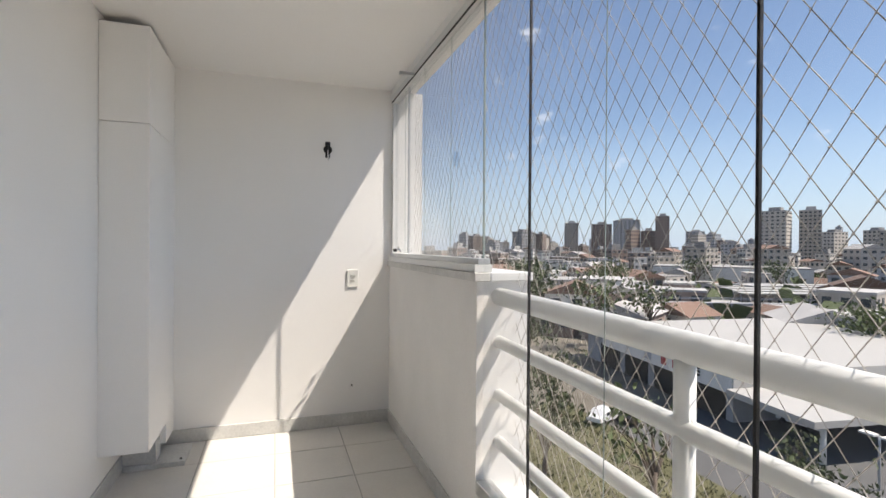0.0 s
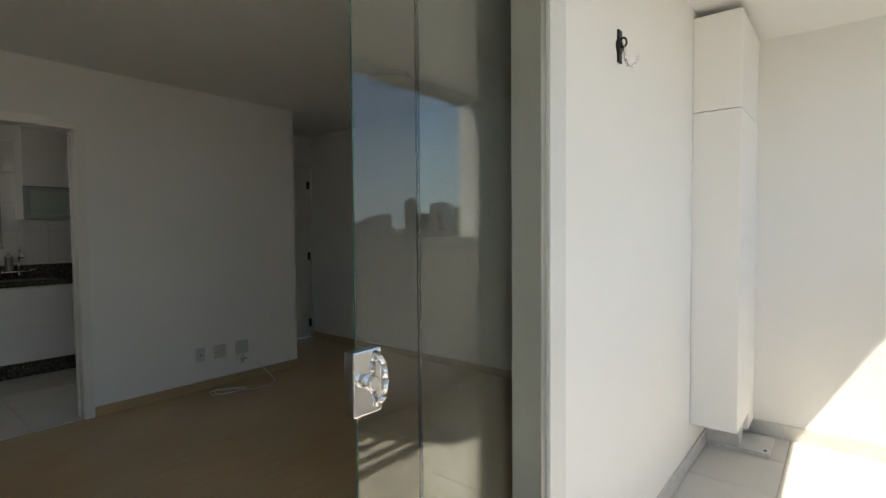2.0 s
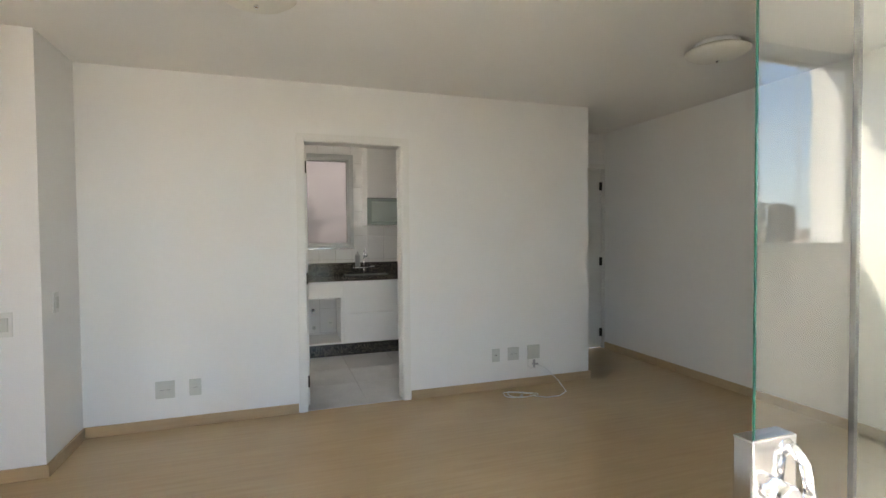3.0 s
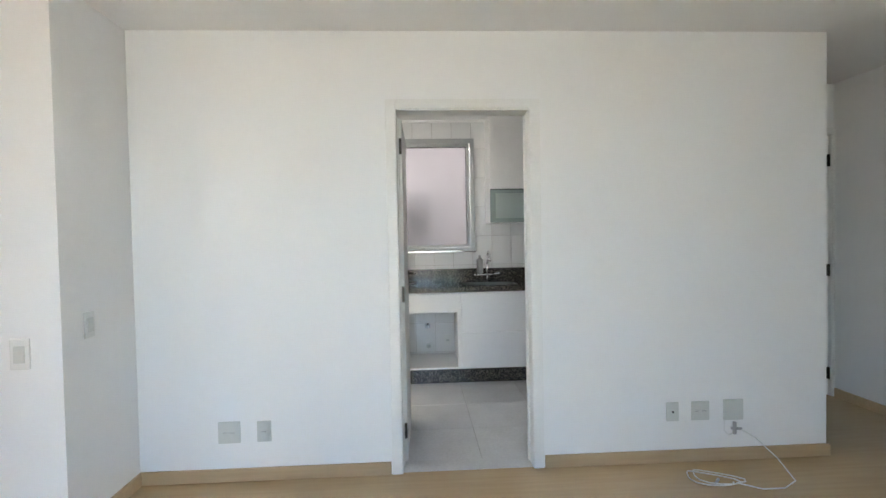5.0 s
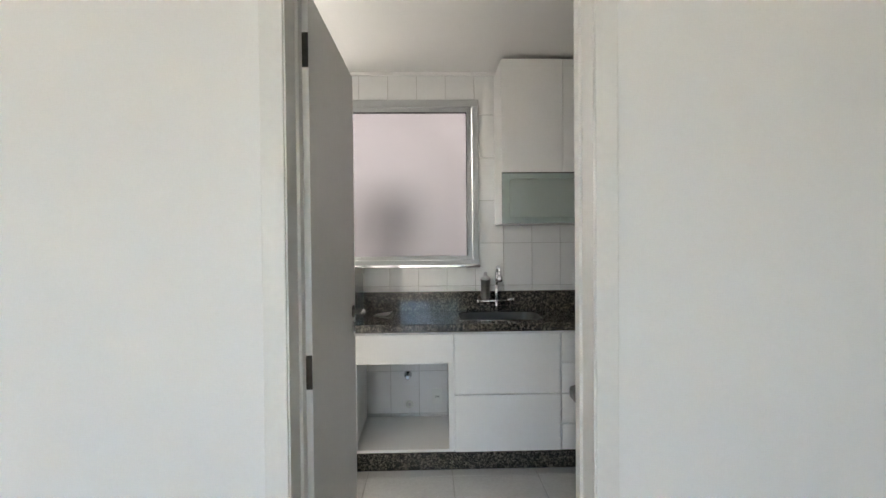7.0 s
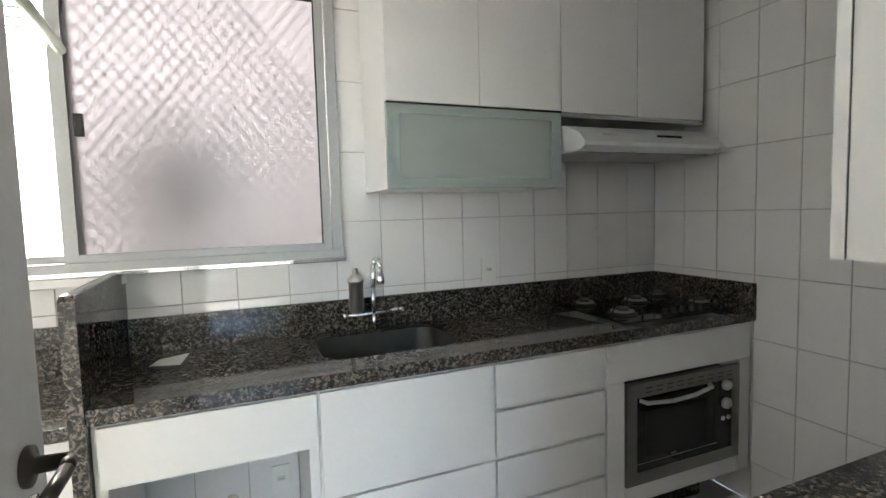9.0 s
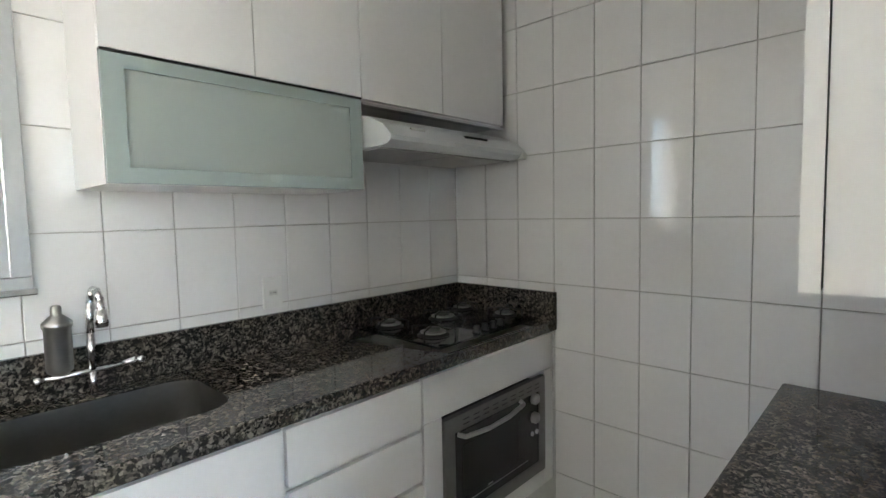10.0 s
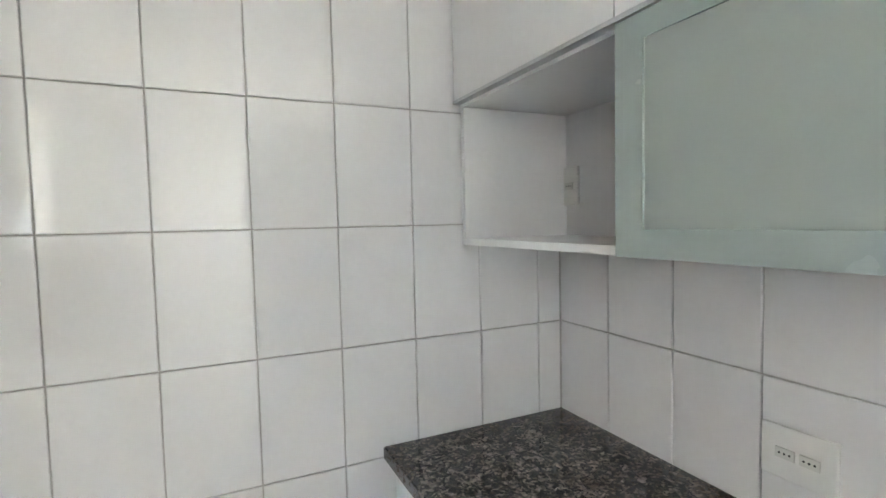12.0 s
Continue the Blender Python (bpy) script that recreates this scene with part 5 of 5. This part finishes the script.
for s in (-1.6, 1.6):
    part("railing", B(-45, 45, s - 0.05, s + 0.05, 6.4, 6.6), WALLG, br)
for q in range(9):
    part("pier", B(-42 + q * 10.4, -41 + q * 10.4, -0.6, 0.6, 0, 5.0), WALLG, br)
br.matrix_basis = pose(118, 82, G, 0, 0, -24)


def tree(label, x, y, h, crown, seed, leaves=700, bare=False):
    rg = random.Random(seed)
    o = thing("tree", label, "tree", (x, y, G), "trees below")
    bm = bmesh.new()
    rod(bm, (x, y, G), (x + 0.2, y, G + h * 0.45), 0.035 * h, 8, 0.022 * h)
    tips = []
    for i in range(9):
        a, up = rg.uniform(0, 6.28), rg.uniform(0.55, 0.95)
        s = Vector((x + 0.2, y, G + h * rg.uniform(0.32, 0.45)))
        e = Vector((x + crown * 0.75 * math.cos(a) * rg.uniform(0.4, 1), y + crown * 0.75 * math.sin(a) * rg.uniform(0.4, 1), G + h * up))
        mid = (s + e) / 2 + Vector((0, 0, 0.06 * h))
        rod(bm, s, mid, 0.014 * h, 6, 0.009 * h)
        rod(bm, mid, e, 0.009 * h, 6, 0.003 * h)
        for _ in range(3):
            f = e + Vector((rg.uniform(-1, 1), rg.uniform(-1, 1), rg.uniform(0, 0.8))) * crown * 0.35
            rod(bm, mid.lerp(e, 0.6), f, 0.005 * h, 4, 0.002 * h)
            tips.append(f)
        tips.append(e)
    part("trunk", bm, BARK, o)
    bm = bmesh.new()
    for i in range(leaves):
        c = rg.choice(tips) + Vector((rg.gauss(0, 1), rg.gauss(0, 1), rg.gauss(0, 0.8))) * crown * 0.22
        n = Vector((rg.uniform(-1, 1), rg.uniform(-1, 1), rg.uniform(-0.2, 1))).normalized()
        u = n.orthogonal().normalized()
        w = n.cross(u)
        s = crown * rg.uniform(0.03, 0.075)
        v = [bm.verts.new(c + u * s * p + w * s * q) for p, q in ((-1.4, 0), (0, 0.7), (1.4, 0), (0, -0.7))]
        bm.faces.new(v)
    part("crown", bm, LEAF, o)


tree("half-bare tree on the grass slope", 24, 26, 8, 3.5, 1, 260)
tree("leafy green street tree", 20, 33, 7, 3.0, 2, 600)
tree("leafy green street tree", 28, 45, 7, 3.2, 3, 700)
tree("leafy green street tree", 34, 22, 5, 2.6, 4, 600)
tree("leafy green street tree", 42, 20, 6, 2.8, 9, 600)
tree("leafy green street tree", 36, 66, 9, 4.5, 5, 700)
for i in range(16):
    az, d = rng.uniform(22, 64), rng.uniform(95, 260)
    tree("distant dark green tree", d * math.sin(radians(az)), d * math.cos(radians(az)), rng.uniform(8, 13), rng.uniform(5, 8), 20 + i, 420)

# scrub on the slope and far woods
bm = bmesh.new()
rg = random.Random(3)
for i in range(12000):
    c = Vector((rg.uniform(14, 33), rg.uniform(14, 50), G + 0.1))
    a, s = rg.uniform(0, 6.28), rg.uniform(0.06, 0.22)
    d = Vector((math.cos(a), math.sin(a), 0))
    v = [bm.verts.new(p) for p in (c - d * s * 0.4, c + d * s * 0.4, c + d * s * 0.2 + Vector((rg.uniform(-0.2, 0.2), rg.uniform(-0.2, 0.2), s * 1.4)))]
    bm.faces.new(v)
tagged(solid("scrub", bm, GRASS), "dry tufted scrub on the slope", "scrub", kind="stuff")
bm = bmesh.new()
for i in range(5500):
    az, d = rg.uniform(18, 70), rg.uniform(110, 900)
    clump = math.sin(d * 0.021 + az) + math.sin(az * 0.7) > 0.2
    if not clump:
        continue
    c = Vector((d * math.sin(radians(az)), d * math.cos(radians(az)), G + rg.uniform(0.5, 7)))
    s = rg.uniform(1.0, 3.0)
    n = Vector((rg.uniform(-1, 1), rg.uniform(-1, 1), rg.uniform(0, 1))).normalized()
    u = n.orthogonal().normalized()
    w = n.cross(u)
    bm.faces.new([bm.verts.new(c + u * s * p + w * s * q) for p, q in ((-1.2, 0), (-0.3, 0.8), (1.1, 0.2), (0.2, -0.8))])
tagged(solid("far_woods", bm, LEAF), "dark green tree belts among the houses", "woods", kind="stuff")


def car(x, y, turn, label, paint):
    c = thing("parked_car", label, "car", (0, 0, 0), "parked cars")
    bm = bmesh.new()
    prof = [(-2.1, 0.35), (-2.1, 0.85), (-1.5, 0.95), (-0.9, 1.42), (0.7, 1.42), (1.3, 0.95), (2.05, 0.8), (2.1, 0.35)]
    lo = [bm.verts.new((x_, -0.85, z)) for x_, z in prof]
    hi = [bm.verts.new((x_, 0.85, z)) for x_, z in prof]
    bm.faces.new(lo)
    bm.faces.new(hi[::-1])
    for i in range(len(prof)):
        bm.faces.new((lo[i], lo[(i + 1) % len(prof)], hi[(i + 1) % len(prof)], hi[i]))
    bmesh.ops.bevel(bm, geom=bm.edges[:], offset=0.06, segments=1, affect="EDGES")
    part("body", bm, paint, c)
    part("side_windows", B(-0.95, 0.75, -0.87, 0.87, 0.98, 1.32), WINDOWD, c)
    for wx in (-1.35, 1.3):
        for wy in (-0.8, 0.8):
            part("wheel", lathe(bmesh.new(), [(0.30, -0.1), (0.32, 0), (0.30, 0.1)], (wx, wy, 0.32), 14, "y"), BLACK, c)
    c.matrix_basis = pose(x, y, G + 0.05, 0, 0, turn)


car(33.5, 43.5, 20, "white hatchback parked below", CARW)
car(36.5, 42.5, 25, "dark saloon parked below", DARK)
car(52, 36, 95, "white car on the forecourt", CARW)
lampst = thing("street_lamp", "pale street lamp with two heads", "street lamp", (44, 24, G))
part("pole", rod(bmesh.new(), (44, 24.5, G), (44, 24.5, G + 4.2), 0.09, 8), WALLG, lampst)
for s in (-1, 1):
    part("head", B(44 - 0.3, 44 + 0.3, 24.5 + s * 0.2, 24.5 + s * 1.3, G + 4.1, G + 4.25), WALLW, lampst)


# ---- tiles, piece by piece ----
TILE_MESHES = {}


def tile(parent, name, centre, w, h, normal, m, th=0.006, gap=0.0028, soft=0.0018):
    """One tile with eased edges on the wall or floor that carries it."""
    key = (round(w, 4), round(h, 4), m.name)
    if key not in TILE_MESHES:
        a, b = w / 2 - gap / 2, h / 2 - gap / 2
        bm = bmesh.new()
        lo = [bm.verts.new(p) for p in ((-a, -b, 0), (a, -b, 0), (a, b, 0), (-a, b, 0))]
        md = [bm.verts.new(p) for p in ((-a, -b, th - soft), (a, -b, th - soft), (a, b, th - soft), (-a, b, th - soft))]
        hi = [bm.verts.new(p) for p in ((-a + soft, -b + soft, th), (a - soft, -b + soft, th), (a - soft, b - soft, th), (-a + soft, b - soft, th))]
        for q, r in ((lo, md), (md, hi)):
            for i in range(4):
                bm.faces.new((q[i], q[(i + 1) % 4], r[(i + 1) % 4], r[i]))
        bm.faces.new(hi)
        me = bpy.data.meshes.new(name)
        bm.to_mesh(me)
        bm.free()
        me.materials.append(m)
        TILE_MESHES[key] = me
    ob = new(name, TILE_MESHES[key])
    rot = {"-y": (90, 0, 0), "+x": (90, 0, 90), "-x": (90, 0, -90), "+z": (0, 0, 0)}[normal]
    jig = random.Random(len(TILE_MESHES) * 7 + int(1000 * (centre[0] * 3 + centre[1] * 5 + centre[2])))
    ob.matrix_basis = pose(*centre, *[r + jig.uniform(-0.04, 0.04) for r in rot])
    ob.parent = parent
    return ob


def cuts(lo, hi, first, step):
    """Joint lines between lo and hi, one of them at first."""
    k = math.floor((lo - first) / step)
    out = [lo]
    while True:
        v = first + (k + 1) * step
        if v >= hi - 0.004:
            break
        if v > lo + 0.004:
            out.append(v)
        k += 1
    return out + [hi]


ROWS_Z = cuts(0.0, CEILING, 1.388, 0.2985)
for x0, x1 in zip(cuts(KIT_W, KIT_R, -4.673, 0.1962), cuts(KIT_W, KIT_R, -4.673, 0.1962)[1:]):
    for z0, z1 in zip(ROWS_Z, ROWS_Z[1:]):
        tile(wall_e, "tile", ((x0 + x1) / 2, KIT_END + 0.006, (z0 + z1) / 2), x1 - x0, z1 - z0, "-y", WTILE)
ys = cuts(-1.45, KIT_END, KIT_END - 0.2005, 0.2005)
for y0, y1 in zip(ys, ys[1:]):
    for z0, z1 in zip(ROWS_Z, ROWS_Z[1:]):
        parts = [(y0, y1, z0, z1)]
        if y0 < WIN_Y1 and y1 > WIN_Y0 and z0 < WIN_Z1 and z1 > WIN_Z0:
            parts = []
            if z0 < WIN_Z0:
                parts.append((y0, y1, z0, WIN_Z0))
            if z1 > WIN_Z1:
                parts.append((y0, y1, WIN_Z1, z1))
            zz0, zz1 = max(z0, WIN_Z0), min(z1, WIN_Z1)
            if y1 > WIN_Y1 + 0.004:
                parts.append((WIN_Y1, y1, zz0, zz1))
            if y0 < WIN_Y0 - 0.004:
                parts.append((y0, WIN_Y0, zz0, zz1))
        for a, b, c, d in parts:
            tile(wall_w, "tile", (KIT_W - 0.006, (a + b) / 2, (c + d) / 2), b - a, d - c, "+x", WTILE)
ys = cuts(0.95, KIT_END, 2.024, 0.2035)
for y0, y1 in zip(ys, ys[1:]):
    for z0, z1 in zip(ROWS_Z, ROWS_Z[1:]):
        tile(wall_r, "tile", (KIT_R + 0.006, (y0 + y1) / 2, (z0 + z1) / 2), y1 - y0, z1 - z0, "-x", WTILE)
xs, ys = cuts(KIT_W, LIV_X - 0.14, -5.205, 0.512), cuts(-1.45, KIT_END, 0.632, 0.512)
for x0, x1 in zip(xs, xs[1:]):
    for y0, y1 in zip(ys, ys[1:]):
        tile(kit_floor, "floor_tile", ((x0 + x1) / 2, (y0 + y1) / 2, -0.004), x1 - x0, y1 - y0, "+z", KFLOOR, 0.004, 0.003)
xs, ys = cuts(BAL_IN, BAL_OUT, 0.468, 0.452), cuts(BACK, BAL_END, 2.807, 0.452)
for x0, x1 in zip(xs, xs[1:]):
    for y0, y1 in zip(ys, ys[1:]):
        tile(bal_floor, "floor_tile", ((x0 + x1) / 2, (y0 + y1) / 2, -0.005), x1 - x0, y1 - y0, "+z", BTILE, 0.005, 0.005)
